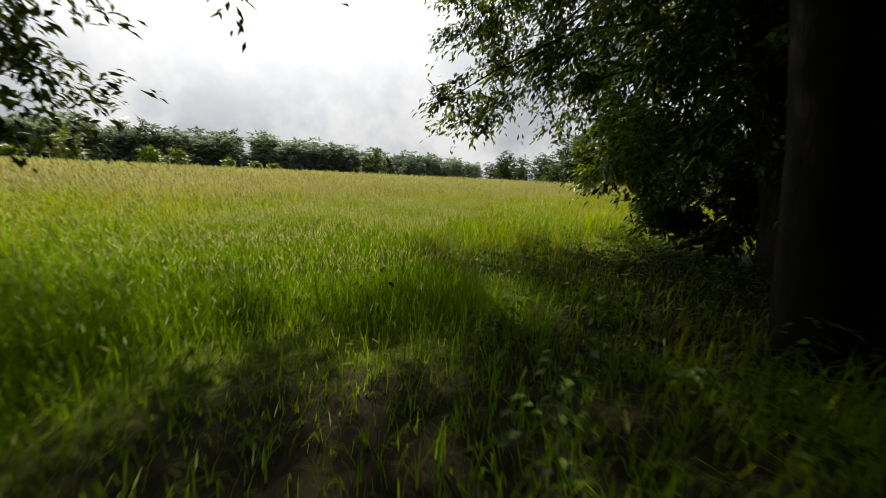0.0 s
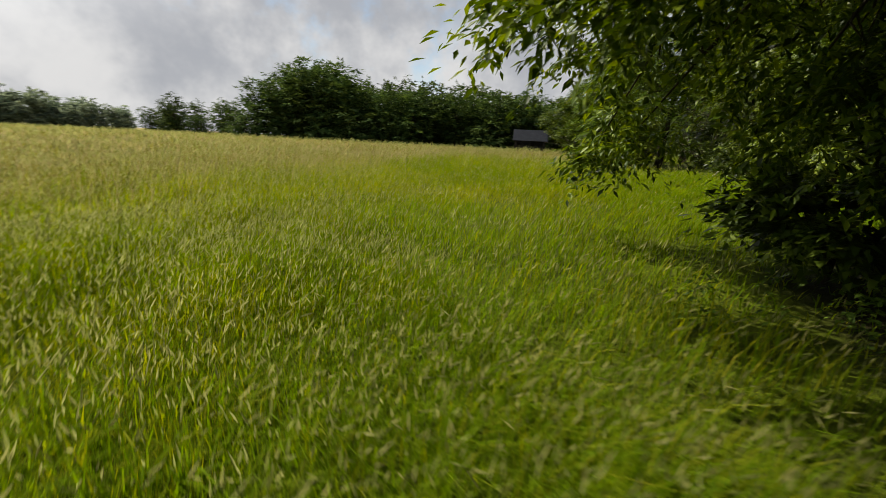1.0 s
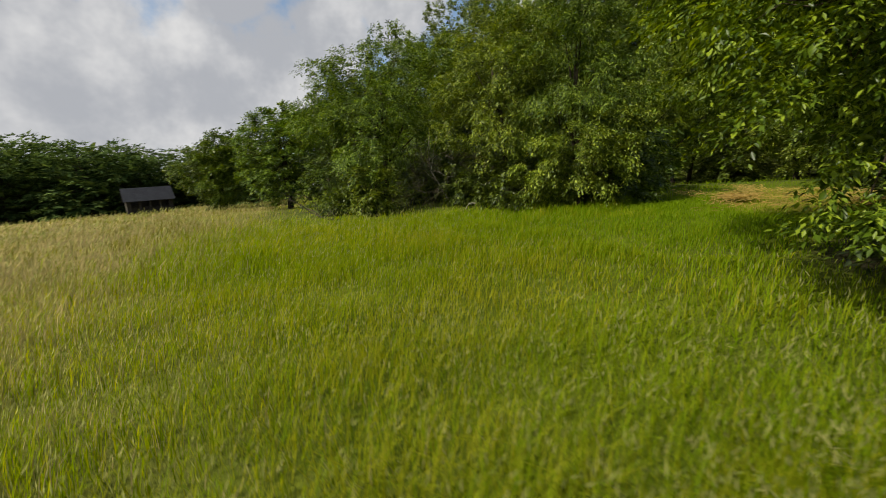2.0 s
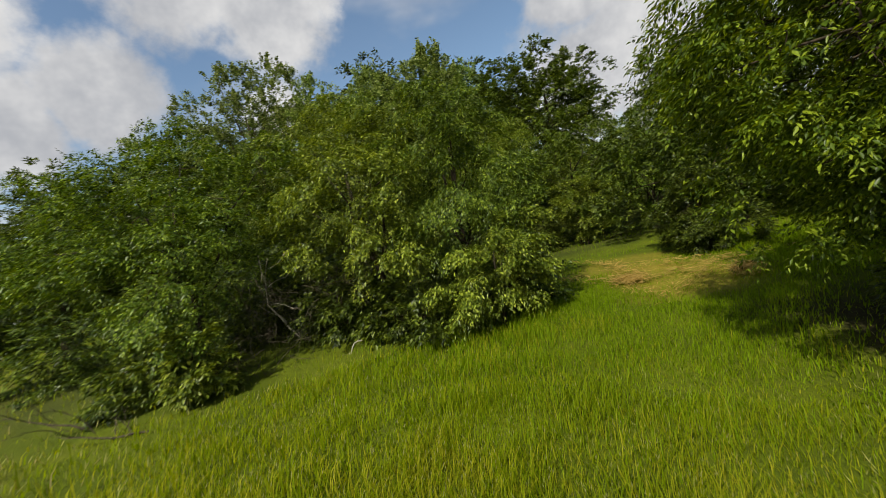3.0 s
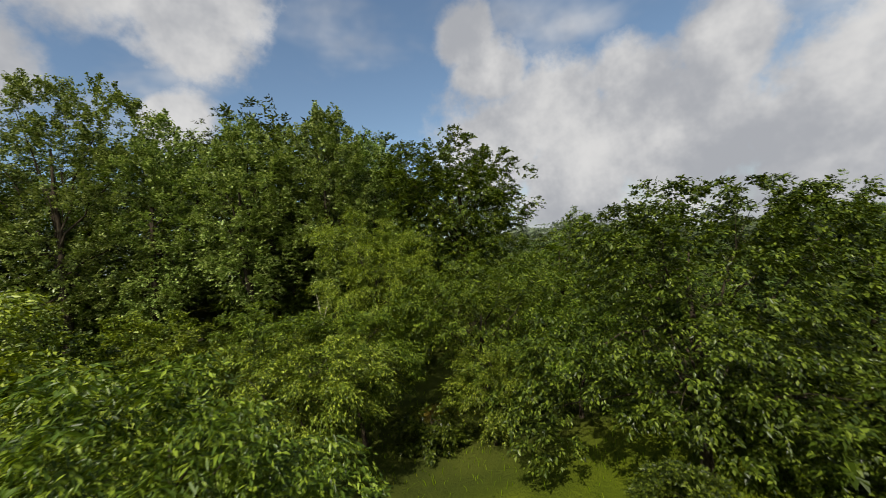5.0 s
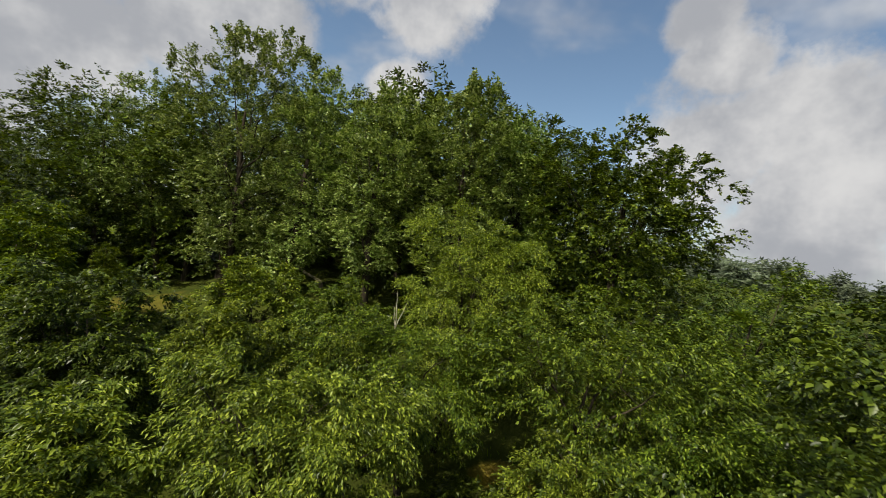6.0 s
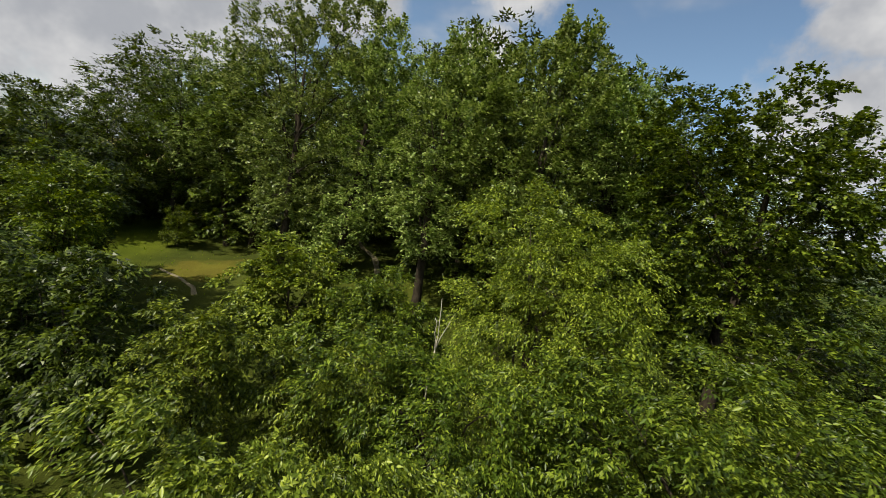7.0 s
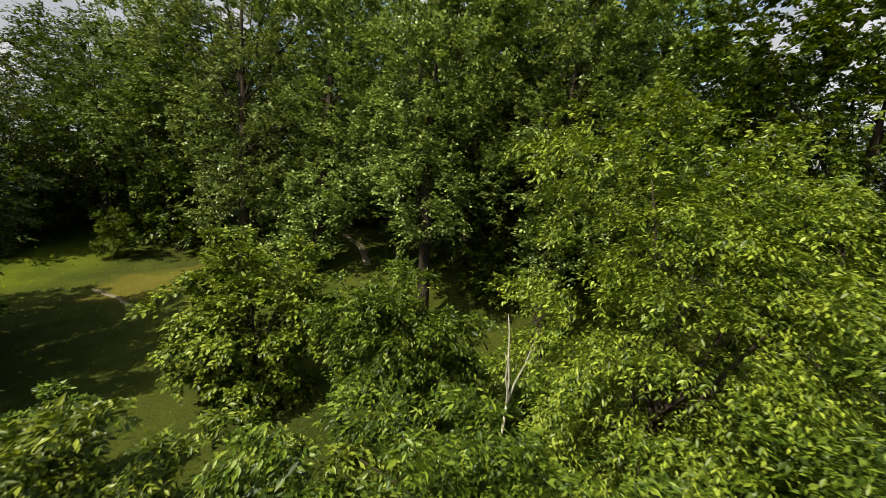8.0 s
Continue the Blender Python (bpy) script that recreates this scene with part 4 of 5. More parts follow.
# all but the first are added to cast shade over the clearing
for k, (x, y, top) in enumerate(((-17.0, 57.5, 15.0), (-14.2, 42.0, 12.0), (-5.5, 35.5, 8.0), (-11.6, 37.0, 11.0))):
    tree("thicket_tree", "leafy tree on the clearing's shady side", (x, y), [(x, y, top - 2.4, 2.6), (x + 1.6, y + 1.0, top * 0.6, 2.8), (x - 1.4, y - 1.0, top * 0.55, 2.8), (x + 0.6, y - 0.8, top * 0.32, 2.6)], 11000, LEAF_DARK, 0.26, 0.35, 0.2, "thicket trees", seed=180 + k, twigs=3)
tree("domed_tree", "rounded yellow-green tree with fine drooping leaves", (20.2, 27.0),
     [(19.8, 27.0, 9.9, 2.5), (19.2, 27.2, 7.4, 1.9), (21.7, 27.4, 8.6, 2.5), (22.6, 26.1, 9.2, 2.1), (22.2, 25.0, 7.8, 1.9), (20.0, 26.0, 6.0, 2.4), (22.8, 26.5, 5.4, 2.2), (19.4, 26.2, 4.6, 1.5), (20.5, 26.2, 3.2, 2.0)],
     74000, LEAF_DOME, 0.12, 0.5, 0.15, seed=27, fork=0.2, near=True)
# its last two lobes, towards the south, are added to shade the clearing
tree("thicket_tree", "large leafy tree on the clearing's west side", (-8.2, 41.0), [(-9.3, 40.7, 9.0, 3.2), (-7.6, 42.5, 8.2, 2.9), (-7.1, 39.1, 6.0, 3.1), (-4.8, 41.1, 7.2, 2.0), (-11.2, 40.2, 10.8, 2.8), (-8.5, 40.5, 3.4, 2.8), (-4.8, 38.0, 8.8, 2.3), (-6.0, 37.4, 11.0, 2.2)], 24000, LEAF_DARK, 0.24, 0.3, 0.25, "thicket trees", seed=28)

# ---- the tall trees on the slope ----
POPLAR = "tall grey-green poplar with rustling leaves and an airy top"


def poplar(x, y, lobes, seed, count):
    return tree("poplar", POPLAR, (x, y), lobes, count, LEAF_POPLAR, 0.2, 0.25, 0.34, "tall poplars on the slope", 0.42, seed=seed, fork=0.3, tuft=12, flat=0.95, near=True, rise=0.5, slim=0.36)


poplar(23.0, 39.2, [(23.6, 38.3, 20.4, 1.8), (24.7, 37.8, 17.8, 1.7), (21.5, 39.3, 17.8, 2.8), (23.6, 39.0, 15.4, 2.8), (20.6, 40.0, 13.4, 2.6), (24.6, 38.2, 12.4, 2.4), (22.6, 38.4, 20.4, 1.2), (22.0, 39.0, 9.6, 2.6), (23.6, 38.6, 7.2, 2.2), (24.4, 37.9, 20.8, 0.7)], 31, 32000)
poplar(16.8, 41.2, [(17.6, 40.9, 19.6, 1.6), (15.6, 41.8, 18.2, 1.6), (18.2, 40.6, 16.6, 2.6), (16.0, 41.4, 14.6, 2.6), (17.6, 41.0, 11.6, 2.6), (16.6, 40.6, 8.4, 2.4), (16.4, 41.0, 20.4, 0.7), (15.0, 42.0, 11.0, 2.0)], 32, 25000)
poplar(9.8, 46.2, [(9.4, 45.8, 5.4, 1.8), (10.2, 45.6, 7.4, 2.0), (8.8, 46.2, 4.2, 1.2), (12.3, 45.4, 20.6, 2.2), (10.8, 46.2, 18.0, 2.8), (13.0, 45.0, 16.0, 2.6), (11.2, 45.6, 13.4, 2.8), (12.6, 45.6, 10.6, 2.4), (11.4, 45.4, 8.2, 2.2)], 33, 26000)
poplar(4.4, 48.8, [(3.8, 49.3, 23.8, 2.7), (8.2, 47.4, 22.4, 2.9), (-0.2, 51.0, 21.4, 2.8), (4.6, 49.0, 19.2, 3.6), (8.8, 47.2, 17.4, 3.2), (0.6, 50.6, 16.8, 3.4), (4.8, 48.6, 13.8, 3.6), (8.6, 47.2, 12.0, 2.8), (1.4, 50.2, 11.6, 2.8), (4.6, 48.6, 9.0, 3.0), (2.6, 49.0, 6.6, 2.4), (7.4, 47.4, 7.6, 2.4), (5.4, 48.4, 25.0, 1.0), (2.6, 49.8, 25.4, 0.9)], 34, 48000)
poplar(29.4, 40.6, [(29.2, 40.8, 18.6, 2.2), (28.0, 41.4, 16.4, 2.6), (30.4, 40.0, 14.6, 2.8), (28.8, 40.8, 12.0, 2.8), (30.0, 40.4, 9.0, 2.6), (27.4, 41.6, 19.6, 1.2)], 36, 24000)
poplar(-5.6, 60.6, [(-7.8, 58.7, 20.4, 2.6), (-9.6, 59.5, 17.0, 3.0), (-5.1, 57.5, 14.4, 3.0), (-7.6, 58.8, 12.6, 3.0), (-9.8, 59.2, 10.2, 2.6), (-5.0, 59.6, 8.6, 2.4)], 37, 24000)
tree("round_crowned_tree", "tall tree with a broad rounded crown", (34.8, 34.6),
     [(34.4, 34.6, 17.6, 3.2), (30.8, 36.2, 16.6, 3.0), (37.6, 33.2, 15.8, 3.2), (39.0, 32.6, 12.6, 2.6), (32.6, 36.6, 14.0, 3.2), (35.6, 32.4, 13.2, 3.0), (31.4, 35.4, 11.8, 2.8), (36.8, 33.8, 10.0, 2.8), (33.6, 35.0, 9.0, 2.8)],
     46000, LEAF_MID, 0.22, 0.3, 0.35, spread=0.34, seed=38, near=True, slim=0.32, flat=0.98)


def slope_trees():
    """The rest of the tall wood, a few trees and their copies, with low leafy growth below."""
    first = {}
    rng = random.Random(5)
    spots = [(-13, 62, 20), (-21, 60, 15), (-18, 65, 18), (-25, 66, 14), (1, 60, 22), (7, 66, 23), (19, 60, 23), (24, 53, 22), (34, 50, 20), (42, 44, 18),
             (30, 62, 23), (48, 52, 18), (38, 60, 21), (-5, 70, 23), (12, 72, 25), (24, 72, 24), (-20, 76, 23), (50, 66, 20), (-12, 74, 22), (3, 78, 24), (33, 74, 23), (18, 82, 25), (-24, 76, 17),
             (42, 72, 21), (-3, 61, 20), (13, 60, 20), (29, 47, 19), (20, 47, 19)]
    for k, (x, y, top) in enumerate(spots):
        kind = k % 3
        z = float(ground_height(x, y))
        if kind not in first:
            lobes = [(x + rng.uniform(-3.2, 3.2), y + rng.uniform(-3.2, 3.2), z + top * f - 1.5, 4.4 * rng.uniform(0.7, 0.95)) for f in (0.26, 0.34, 0.42, 0.5, 0.58, 0.66, 0.74, 0.82, 0.92)]
            first[kind] = (tree("slope_tree", "tall dark broad-leaved tree on the wooded slope", (x, y), lobes, 11000, LEAF_DARK, 0.34, 0.3, 0.3, "trees on the slope", 0.5, seed=50 + k, twigs=2), top)
        else:
            ob, old = first[kind]
            s = top / old
            copy = copy_thing(ob, pose(x, y, z, 0, 0, rng.uniform(0, 360)))
            copy.scale = (s * rng.uniform(0.95, 1.2), s * rng.uniform(0.95, 1.2), s)
    low = None
    for k, (x, y, r) in enumerate(((-22, 60, 2.6), (-16, 65, 2.4), (-4, 66, 2.2), (3, 69, 2.6), (9, 72, 2.6), (17, 68, 2.6), (22, 64, 2.4), (27, 58, 2.4), (33, 55, 2.6), (31, 66, 2.8), (38, 50, 2.6), (-28, 60, 2.6), (-33, 66, 2.8), (26, 46, 2.2), (33, 44, 2.4),
                                   (21.5, 43.5, 2.0), (-9, 68, 2.4), (14, 77, 3.0), (0, 74, 2.8), (24, 78, 3.0), (40, 56, 2.6), (44, 60, 2.8), (-24, 70, 2.8), (37, 44, 2.4), (-40, 58, 2.8))):
        z = float(ground_height(x, y))
        if low is None:
            low = tree("understorey_shrub", "dark leafy shrub growing under the tall trees", (x, y), [(x, y, z + r * 0.9, r), (x + 1.2, y - 1.0, z + r * 0.5, r * 0.8), (x - 1.3, y + 0.6, z + r * 0.5, r * 0.85), (x, y + 1.2, z + r * 1.5, r * 0.6)],
                       1800, LEAF_DARK, 0.5, 0.35, 0.1, "shrubs under the tall trees", 0.4, seed=90, category="shrub", fork=0.12, twigs=1)
        else:
            copy_thing(low, pose(x, y, z - 0.1, 0, 0, rng.uniform(0, 360))).scale = (r / 2.6, r / 2.6 * rng.uniform(0.9, 1.2), r / 2.6 * rng.uniform(0.8, 1.3))


slope_trees()

# ---- far off ----
def far_trees():
    rng = random.Random(9)
    first = {}
    leaves = {"n": (2000, 0.85), "l": (1100, 0.75), "h": (900, 1.7)}

    def stand(x, y, tall, mat, key, label, group):
        z = float(ground_height(x, y)) - 0.2
        if key not in first:
            lobes = [(x + rng.uniform(-3.6, 3.6) * (1.0 - f), y + rng.uniform(-3.6, 3.6) * (1.0 - f), z + 15 * f, (4.4 - 2.2 * max(0, f - 0.4)) * rng.uniform(0.85, 1.15)) for f in (0.1, 0.18, 0.26, 0.36, 0.46, 0.56, 0.66, 0.76)]
            count, leaf = leaves[key[0]]
            first[key] = tree("far_tree", label, (x, y), lobes, count, mat, leaf, 0.25, 0.3, group, 0.8, seed=70 + len(first), tuft=8, twigs=0)
            first[key].scale = (tall / 15,) * 3
            return
        s = tall / 15
        ob = copy_thing(first[key], pose(x, y, z, 0, 0, rng.uniform(0, 360)))
        ob.scale = (s * rng.uniform(1.05, 1.4), s * rng.uniform(1.05, 1.4), s * rng.uniform(0.85, 1.12))

    near_wood = "dark green broad-leaved tree in the wood across the field"
    hazy = "tree on the far side of the meadow, distance haze in its leaf colour"
    # the wood across the field
    for row in range(3):
        for k in range(24):
            f = k / 23
            x, y = -96 + 50 * f - row * 5, 5 + 73 * f + row * 7
            stand(x + rng.uniform(-1.5, 1.5), y + rng.uniform(-1.5, 1.5), (15.5 - 5.0 * f + 1.5 * (f < 0.25)) * (1 + 0.08 * row) * rng.uniform(0.8, 1.12), LEAF_FAR, "n%d" % (k % 3), near_wood, "wood across the field")
    # beside the shed
    for x, y, tall in ((-37, 53, 11), (-32, 53, 11.5), (-28, 55, 11), (-44, 62, 12), (-20, 57, 11)):
        stand(x, y, tall, LEAF_FAR, "n1", near_wood, "wood across the field")
    # the low trees beside the gap in the tree line
    for k in range(10):
        f = k / 9
        stand(-137 + 38 * f + rng.uniform(-1, 1), -20 + 20 * f + rng.uniform(-2, 2), (8.6 + 1.6 * math.sin(k * 1.9)) * rng.uniform(0.85, 1.1), LEAF_FAR, "n%d" % (k % 3), near_wood, "low trees across the field")
    # the far tree line, higher towards the south
    for row in range(2):
        for k in range(46):
            turn = 98.5 + 66 * k / 45 + rng.uniform(-0.5, 0.5)
            if abs(turn - 128.6) < 0.9:
                continue
            d = 176 + 18 * row + rng.uniform(-5, 5) + 22 * min(1, max(0, (turn - 104) / 12))
            tall = 8.5 + 0.33 * (turn - 98.5) if turn < 128.6 else 18.0
            stand(15 - math.sin(radians(turn)) * d, -3 + math.cos(radians(turn)) * d, min(tall, 22.0) * (0.86 + 0.12 * row) * rng.uniform(0.85, 1.1), LEAF_HAZE_TINT, "h%d" % (k % 3), hazy, "far tree line")
    # the lower wood to the east
    for row in range(5):
        for k in range(9):
            x, y = 45 + 7.5 * row + rng.uniform(-2, 2), -6 + 8.5 * k + rng.uniform(-2, 2)
            stand(x, y, 6.4 + 0.6 * row + rng.uniform(-0.8, 0.8), LEAF_FAR, "l%d" % (k % 3), "green broad-leaved tree in the lower wood", "lower wood")
    # the horizon beyond the wood
    for k in range(44):
        az = radians(-100 + 75 * k / 43)
        d = 130 + rng.uniform(-10, 25)
        stand(20 - math.sin(az) * d, 20 + math.cos(az) * d, 9 * rng.uniform(0.8, 1.2), LEAF_HAZE_TINT, "h%d" % (k % 3), hazy, "far tree line")


far_trees()


# ---- deadwood at the thicket's foot ----
def branchy(rng, bm, a, way, length, radius, depth, turn=0.55, start=None):
    """A crooked dead branch that forks."""
    p, d = np.array(a, float), np.array(way, float)
    pts, steps = [tuple(p)], 6
    for _ in range(steps):
        d = d / np.linalg.norm(d) + rng.normal(0, turn * 0.45, 3)
        d /= np.linalg.norm(d)
        p = p + d * length / steps
        pts.append(tuple(p))
    sides = 6 if depth > 1 else 4
    rings = tube(bm, pts, [radius * (1 - 0.8 * i / steps) for i in range(steps + 1)], sides, start)
    if depth:
        for i in (1, 2, 3, 4):
            if rng.random() < 0.8:
                knot = rings[i][int(rng.integers(0, sides))]
                branchy(rng, bm, tuple(knot.co), d + rng.normal(0, 0.8, 3), length * 0.55, radius * 0.5, depth - 1, turn, knot)


def dead_branch(name, label, foot, starts, seed, material=DEADWOOD, category="branch"):
    rng = np.random.default_rng(seed)
    x, y = foot
    z = float(ground_height(x, y))
    root = new(name)
    root.location = (x, y, z)
    tagged(root, label, category, "dead branches")
    for a, way_on, length, radius, depth in starts:
        bm = bmesh.new()
        branchy(rng, bm, (a[0] - x, a[1] - y, a[2] - z), way_on, length, radius, depth)
        for v in bm.verts:
            low_z = float(ground_height(v.co.x + x, v.co.y + y)) - z + 0.02
            v.co.z = max(v.co.z, low_z)
        part("branch", bm, material, root)
    return root


dead_branch("dead_bough", "bleached white crooked dead bough hanging from the thicket", (3.4, 15.2),
            [((4.3, 15.3, 3.95), (-1.3, -0.25, 0.03), 1.25, 0.05, 0), ((3.12, 15.05, 3.97), (-0.25, -0.05, -1), 1.2, 0.04, 1), ((3.9, 15.4, 0.3), (0.1, 0.0, 1.0), 3.9, 0.05, 1)], 301, BARK_PALE)
dead_branch("brush_pile", "thin grey dead branches hanging in the thicket", (2.7, 13.6),
            [((2.0 + 0.22 * k, 13.5 + 0.15 * (k % 3), 3.2 - 0.1 * (k % 4)), (0.3 * math.sin(k * 1.7), -0.3, -1.0), 1.9, 0.014, 2) for k in range(7)], 308, DARKWOOD)
dead_branch("brush_pile", "tangled grey-brown dead brush at the thicket's foot", (2.3, 12.3),
            [((1.4 + 0.16 * k, 12.7 - 0.14 * (k % 5), 0.5 + 0.22 * (k % 6)), (math.sin(k * 2.3), -0.5, -0.7 + 0.3 * (k % 3)), 1.3, 0.012, 2) for k in range(16)], 302, DARKWOOD)
dead_branch("brush_pile", "brownish twiggy dead brush among the leaves", (4.6, 12.6),
            [((3.7 + 0.2 * k, 12.3 + 0.1 * (k % 3), 2.0 + 0.2 * (k % 5)), (math.cos(k * 1.9), -0.5, -0.2), 1.1, 0.013, 2) for k in range(16)], 303)
dead_branch("fallen_branch", "dark crooked dead branch lying in the grass", (-0.7, 10.9), [((-0.2, 10.5, 0.12), (-1.0, 0.55, 0.25), 2.4, 0.04, 2)], 304, DARKWOOD)
dead_branch("fallen_branch", "dark dead branch lying at the field edge", (-2.6, 12.6), [((-2.2, 12.4, 0.3), (-1.0, 0.3, 0.15), 2.0, 0.035, 2)], 305, DARKWOOD)
dead_branch("fallen_branch", "grey dead twig standing in the grass", (0.5, 11.3), [((0.5, 11.3, 0.0), (0.1, 0.1, 1.0), 1.0, 0.02, 1)], 306)
dead_branch("fallen_branch", "pale forked dead branch at the track's edge", (5.6, 11.4), [((5.6, 11.4, 0.4), (-0.8, -0.4, 0.1), 0.9, 0.03, 1)], 307, BARK_PALE)


def pale_stem(x, y, fork_z, tops, radius):
    """A bare, nearly white stem that forks."""
    z = float(ground_height(x, y))
    root = new("bare_birch")
    root.location = (x, y, z)
    tagged(root, "bare whitish forked birch stem beside the domed tree", "tree")
    rng = np.random.default_rng(8)
    bm = bmesh.new()
    tube(bm, bent(rng, (0, 0, -0.1), (0, 0, fork_z - z), 5, 0.04), [radius, radius * 0.9, radius * 0.8, radius * 0.72, radius * 0.6], 8)
    part("trunk", bm, BARK_PALE, root)
    for tx, ty, tz in tops:
        bm = bmesh.new()
        tube(bm, bent(rng, (0, 0, fork_z - z - 0.05), (tx - x, ty - y, tz - z), 5, 0.03), [radius * 0.6, radius * 0.5, radius * 0.42, radius * 0.3, radius * 0.12], 6)
        part("limb", bm, BARK_PALE, root)


pale_stem(17.4, 26.4, 5.75, [(17.35, 26.8, 7.5), (17.95, 26.5, 7.3), (17.2, 26.3, 6.9)], 0.042)

# ---- the clearing ----
for k, (x, y, top, r, label) in enumerate(((-9.4, 57.4, 4.4, 1.5, "small rounded dark green bush standing alone in the clearing"), (11.8, 56.0, 3.0, 1.0, "small dark conical bush beside the pale path"), (-17.5, 61.0, 4.0, 1.8, "broad green bush at the clearing's back"))):
    z = float(ground_height(x, y))
    tree("clearing_bush", label, (x, y), [(x, y, z + top * 0.72, r * 0.8), (x + 0.2, y - 0.2, z + top * 0.45, r), (x - 0.2, y, z + top * 0.28, r * 0.8)], 7000, LEAF_WARM, 0.16, 0.2, 0.07, "", seed=320 + k, category="bush", fork=0.1, twigs=2)


def ribbon(name, label, line, width, material, seed):
    """A trodden path that follows the ground, with ragged edges."""
    rng = np.random.default_rng(seed)
    pts = []
    for (ax, ay), (bx, by) in zip(line, line[1:]):
        n = max(2, int(math.hypot(bx - ax, by - ay) / 0.5))
        pts += [(ax + (bx - ax) * i / n, ay + (by - ay) * i / n) for i in range(n)]
    pts = np.array(pts)
    d = np.gradient(pts, axis=0)
    d /= np.linalg.norm(d, axis=1)[:, None]
    side = np.stack([-d[:, 1], d[:, 0]], 1)
    cols = []
    for f in (-0.5, -0.25, 0.0, 0.25, 0.5):
        q = pts + side * (width * f * rng.uniform(0.75, 1.2, (len(pts), 1)))
        cols.append(np.concatenate([q, (ground_height(q[:, 0], q[:, 1]) + 0.05 - 0.06 * abs(f))[:, None]], 1))
    v = np.stack(cols, 1).reshape(-1, 3)
    i = (np.arange(len(pts) - 1)[:, None] * 5 + np.arange(4)).ravel()
    ob = mesh_part(name, mesh_np(name, v, np.stack([i, i + 5, i + 6, i + 1], 1), True), material)
    return tagged(ob, label, "path", kind="structure")


ribbon("footpath", "pale trodden footpath on the wooded slope", [(-34, 84), (-20, 74), (-4, 66), (8, 61.5), (16, 60.5), (26, 60), (38, 61)], 0.6, SAND, 1)
ribbon("footpath", "narrow trodden footpath through the clearing", [(9.5, 57.0), (10.9, 53.2), (12.6, 49.8), (13.4, 46.0)], 0.5, SAND, 2)
ribbon("footpath", "narrow trodden footpath in the clearing's grass", [(-6.5, 50.0), (-3.6, 48.2), (-1.2, 45.8), (0.2, 43.4)], 0.35, SAND, 3)


def hay_wisps():
    """Cut hay lying in streaks on the mown track."""
    rng = np.random.default_rng(21)
    vs, ts, k = [], [], 0
    for cx, cy, a, length, n in ((14.2, 8.1, 1.9, 0.5, 620), (15.98, 5.64, 0.6, 0.45, 560), (15.0, 9.0, 1.2, 1.7, 190), (16.6, 8.2, 2.2, 1.8, 150), (14.8, 6.4, 0.2, 1.9, 150), (15.6, 7.2, 2.4, 1.7, 170), (13.4, 7.2, 1.3, 1.4, 90), (13.6, 9.8, 1.7, 1.4, 110), (15.9, 11.0, 1.4, 1.8, 170), (17.3, 6.8, 2.6, 1.3, 140), (22.9, 24.9, 0.8, 1.0, 420)):
        t = rng.normal(0, 0.5, n)
        x = cx + math.cos(a) * t * length + rng.normal(0, 0.2, n)
        y = cy + math.sin(a) * t * length + rng.normal(0, 0.2, n)
        turn = a + rng.normal(0, 0.7, n)
        long = rng.uniform(0.15, 0.45, n)
        z = ground_height(x, y) + rng.uniform(0.1, 0.24, n)
        d = np.stack([np.cos(turn) * long, np.sin(turn) * long, rng.normal(0, 0.03, n)], 1)
        w = np.stack([-np.sin(turn), np.cos(turn), rng.normal(0, 0.6, n)], 1) * rng.uniform(0.004, 0.008, (n, 1))
        p = np.stack([x, y, z], 1)
        vs.append(np.stack([p - w, p + w, p + d * 0.5 + w + [0, 0, 0.02], p + d, p + d * 0.5 - w + [0, 0, 0.02]], 1).reshape(-1, 3))
        b = (np.arange(n) * 5 + k)[:, None]
        ts.append(np.concatenate([b + [0, 1, 2], b + [0, 2, 4], b + [4, 2, 3]], 1).reshape(-1, 3))
        k += 5 * n
    tagged(mesh_part("cut_hay", mesh_np("cut_hay", np.concatenate(vs), np.concatenate(ts)), HAY), "straw-yellow wisps of cut hay on the mown track", "hay", kind="stuff")


hay_wisps()


# ---- the shed across the field ----
def box(bm, x0, y0, z0, x1, y1, z1, edge=0.0):
    made = bmesh.ops.create_cube(bm, size=1.0, matrix=Matrix.Translation(((x0 + x1) / 2, (y0 + y1) / 2, (z0 + z1) / 2)) @ Matrix.Diagonal((x1 - x0, y1 - y0, z1 - z0, 1)))
    if edge:
        bmesh.ops.bevel(bm, geom=list({e for v in made["verts"] for e in v.link_edges}), offset=edge, segments=1, affect="EDGES")


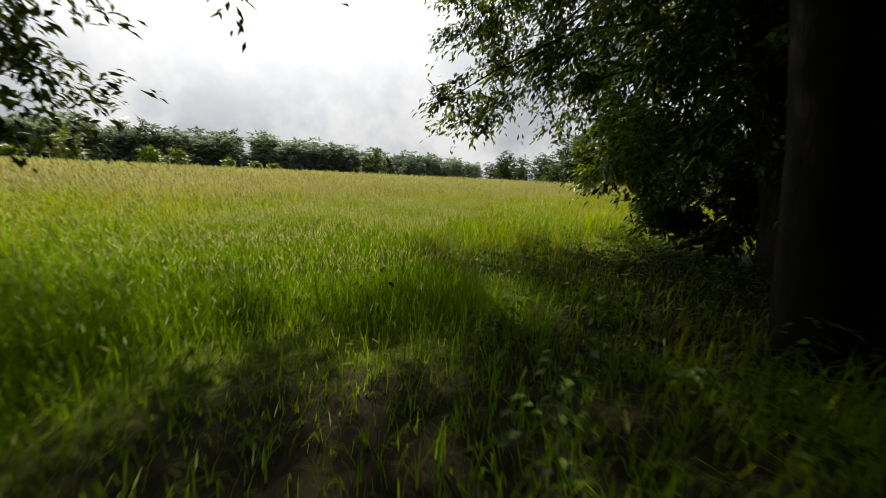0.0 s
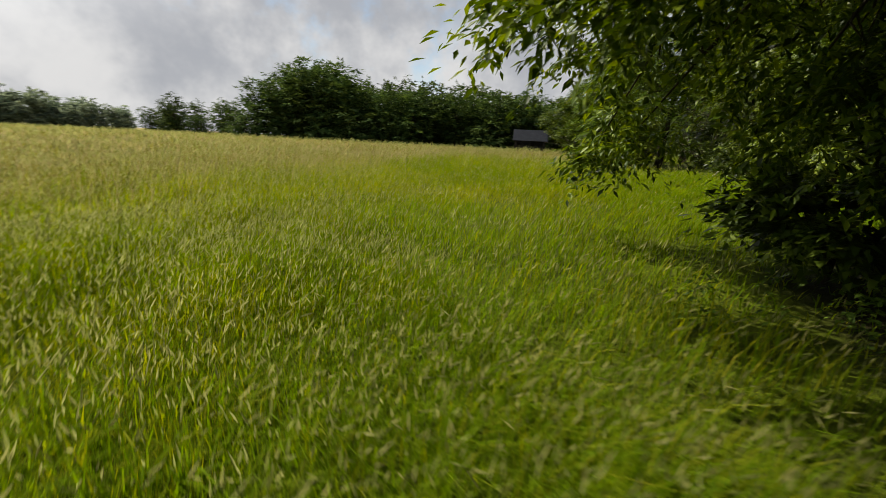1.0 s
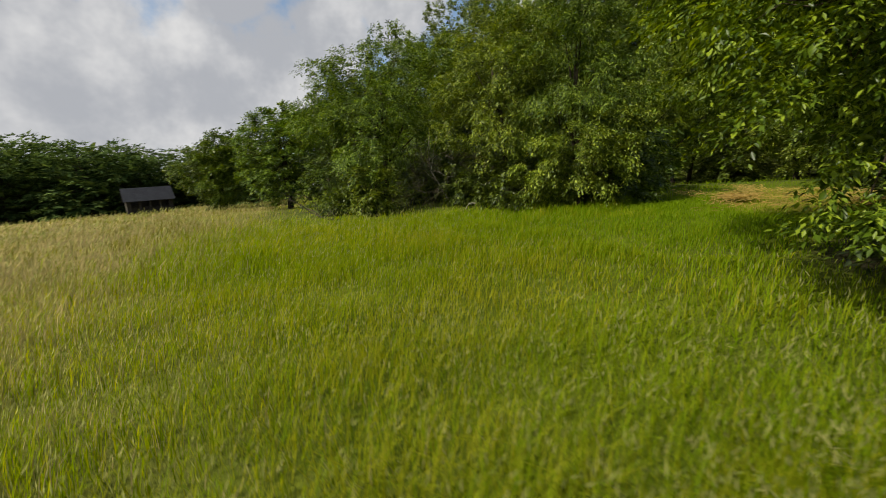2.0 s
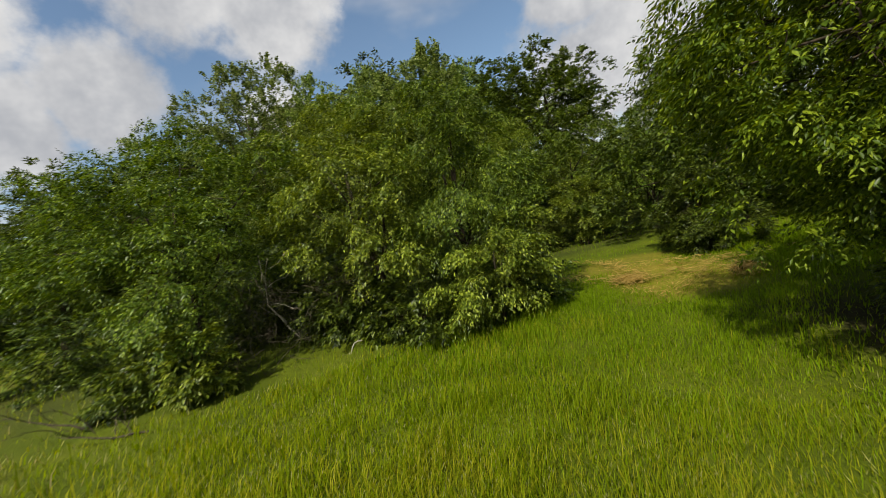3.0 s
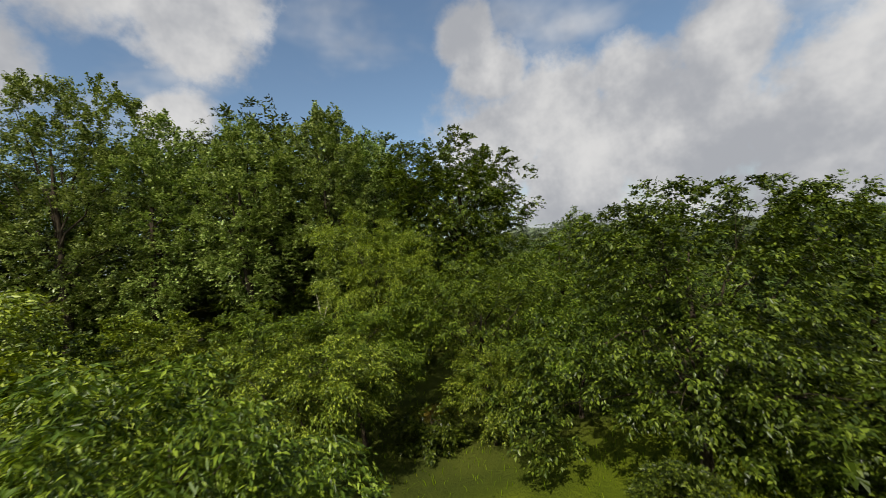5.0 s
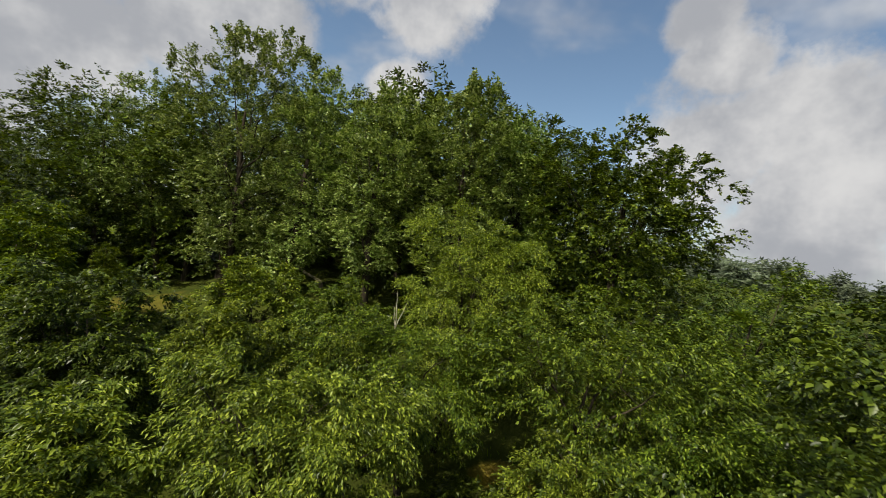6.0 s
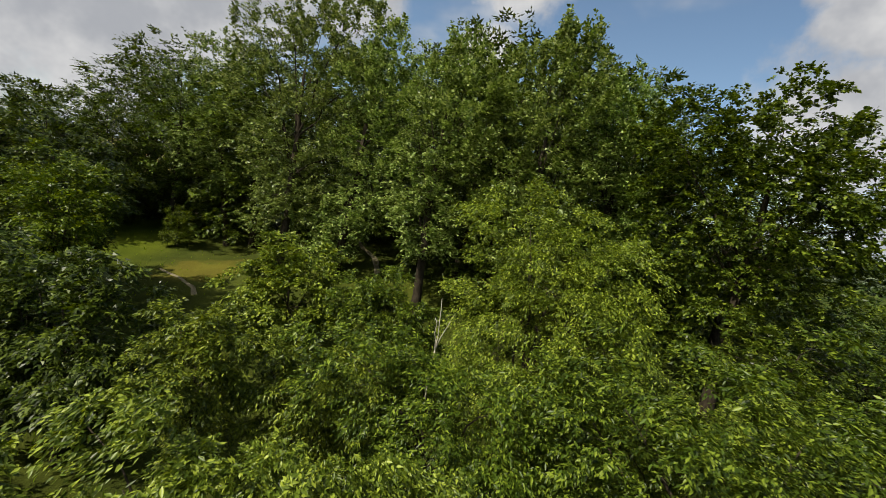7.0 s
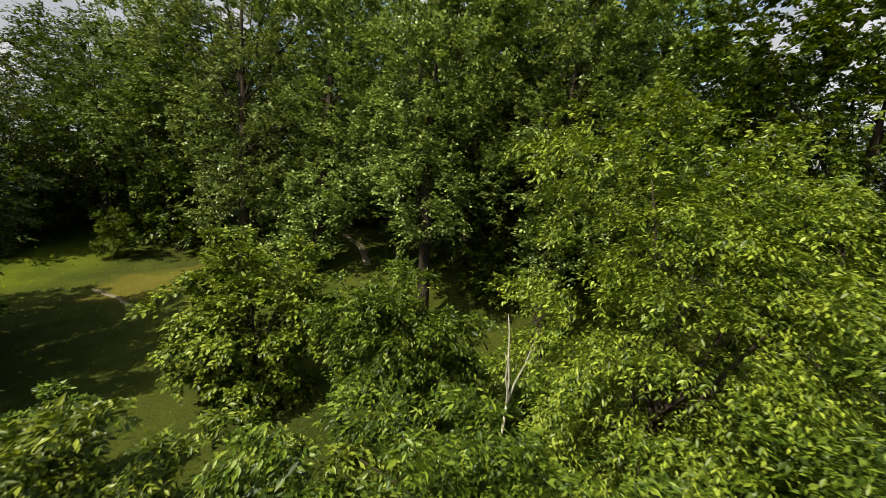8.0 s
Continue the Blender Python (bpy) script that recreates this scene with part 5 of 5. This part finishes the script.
def shed(x, y, turn):
    z = float(ground_height(x, y))
    root = new("field_shed")
    root.matrix_world = pose(x, y, z, 0, 0, turn)
    tagged(root, "low dark timber shed with a grey sheet roof", "shed")
    long, deep, eave, ridge = 5.4, 4.6, 1.9, 3.9
    bm = bmesh.new()
    box(bm, -long / 2, deep / 2 - 0.15, 0, long / 2, deep / 2, eave)
    part("wall", bm, BOARDS, root)
    for sx in (-1, 1):
        bm = bmesh.new()
        box(bm, sx * long / 2 - 0.08, -deep / 2, 0, sx * long / 2 + 0.08, deep / 2 - 0.15, eave)
        part("wall", bm, BOARDS, root)
    for k in range(5):
        bm = bmesh.new()
        px = -long / 2 + 0.3 + k * (long - 0.6) / 4
        box(bm, px - 0.1, -deep / 2 - 0.1, 0, px + 0.1, -deep / 2 + 0.1, eave, 0.02)
        part("post", bm, BOARDS, root)
    bm = bmesh.new()
    box(bm, -long / 2, -deep / 2 + 0.4, 0, long / 2, -deep / 2 + 0.5, 1.1)
    part("rail", bm, BOARDS, root)
    slope = math.atan2(ridge - eave, deep / 2 + 0.4)
    run = math.hypot(ridge - eave, deep / 2 + 0.4)
    for sy in (-1, 1):
        for k in range(12):  # sheets, each a little proud of the next
            bm = bmesh.new()
            w = (long + 0.8) / 12
            box(bm, -(long + 0.8) / 2 + k * w, -run, 0.004 * (k % 2), -(long + 0.8) / 2 + (k + 1) * w + 0.03, 0, 0.05 + 0.004 * (k % 2), 0.008)
            m = Matrix.Translation((0, 0, ridge)) @ Matrix.Rotation(math.pi if sy > 0 else 0, 4, "Z") @ Matrix.Rotation(slope, 4, "X")
            bm.transform(m)
            part("roof_sheet", bm, ROOF, root)


shed(-46.4, 46.6, 50)

# ---- lone trees and bushes far out in the meadow ----
for k, (az, d, tall, wide) in enumerate(((146, 118, 6.5, 6.0), (139, 122, 4.2, 4.2), (136.5, 128, 4.8, 5.0), (128, 130, 2.4, 3.2), (126, 128, 2.0, 2.6), (131, 140, 3.0, 5.0), (150, 125, 3.0, 4.0))):
    x, y = 17 - math.sin(radians(az)) * d, -3 + math.cos(radians(az)) * d
    z = float(ground_height(x, y))
    tree("meadow_bush", "rounded bright green bush out in the meadow", (x, y), [(x, y, z + tall * 0.55, tall * 0.48), (x + wide * 0.3, y + wide * 0.3, z + tall * 0.4, tall * 0.42), (x - wide * 0.3, y - wide * 0.3, z + tall * 0.38, tall * 0.42)],
         1500, LEAF_LIGHT, 0.7, 0.2, 0.08, "bushes out in the meadow", 0.5, seed=340 + k, category="bush", fork=0.1, tuft=8, twigs=0)
for k, (az, d, tall) in enumerate(((112.4, 141, 9.6), (113.6, 143, 7.0), (111.0, 148, 6.6))):
    x, y = 17 - math.sin(radians(az)) * d, -3 + math.cos(radians(az)) * d
    z = float(ground_height(x, y))
    tree("lone_tree", "upright green tree out in the meadow", (x, y), [(x + tall * a, y - tall * a, z + tall * f, tall * w) for a, f, w in ((-0.12, 0.24, 0.2), (0.13, 0.3, 0.2), (-0.05, 0.46, 0.22), (0.09, 0.6, 0.2), (0.0, 0.8, 0.17))],
         2600, LEAF_MID, 0.6, 0.2, 0.2, "lone trees in the meadow", 0.6, seed=350 + k, tuft=8, twigs=0)
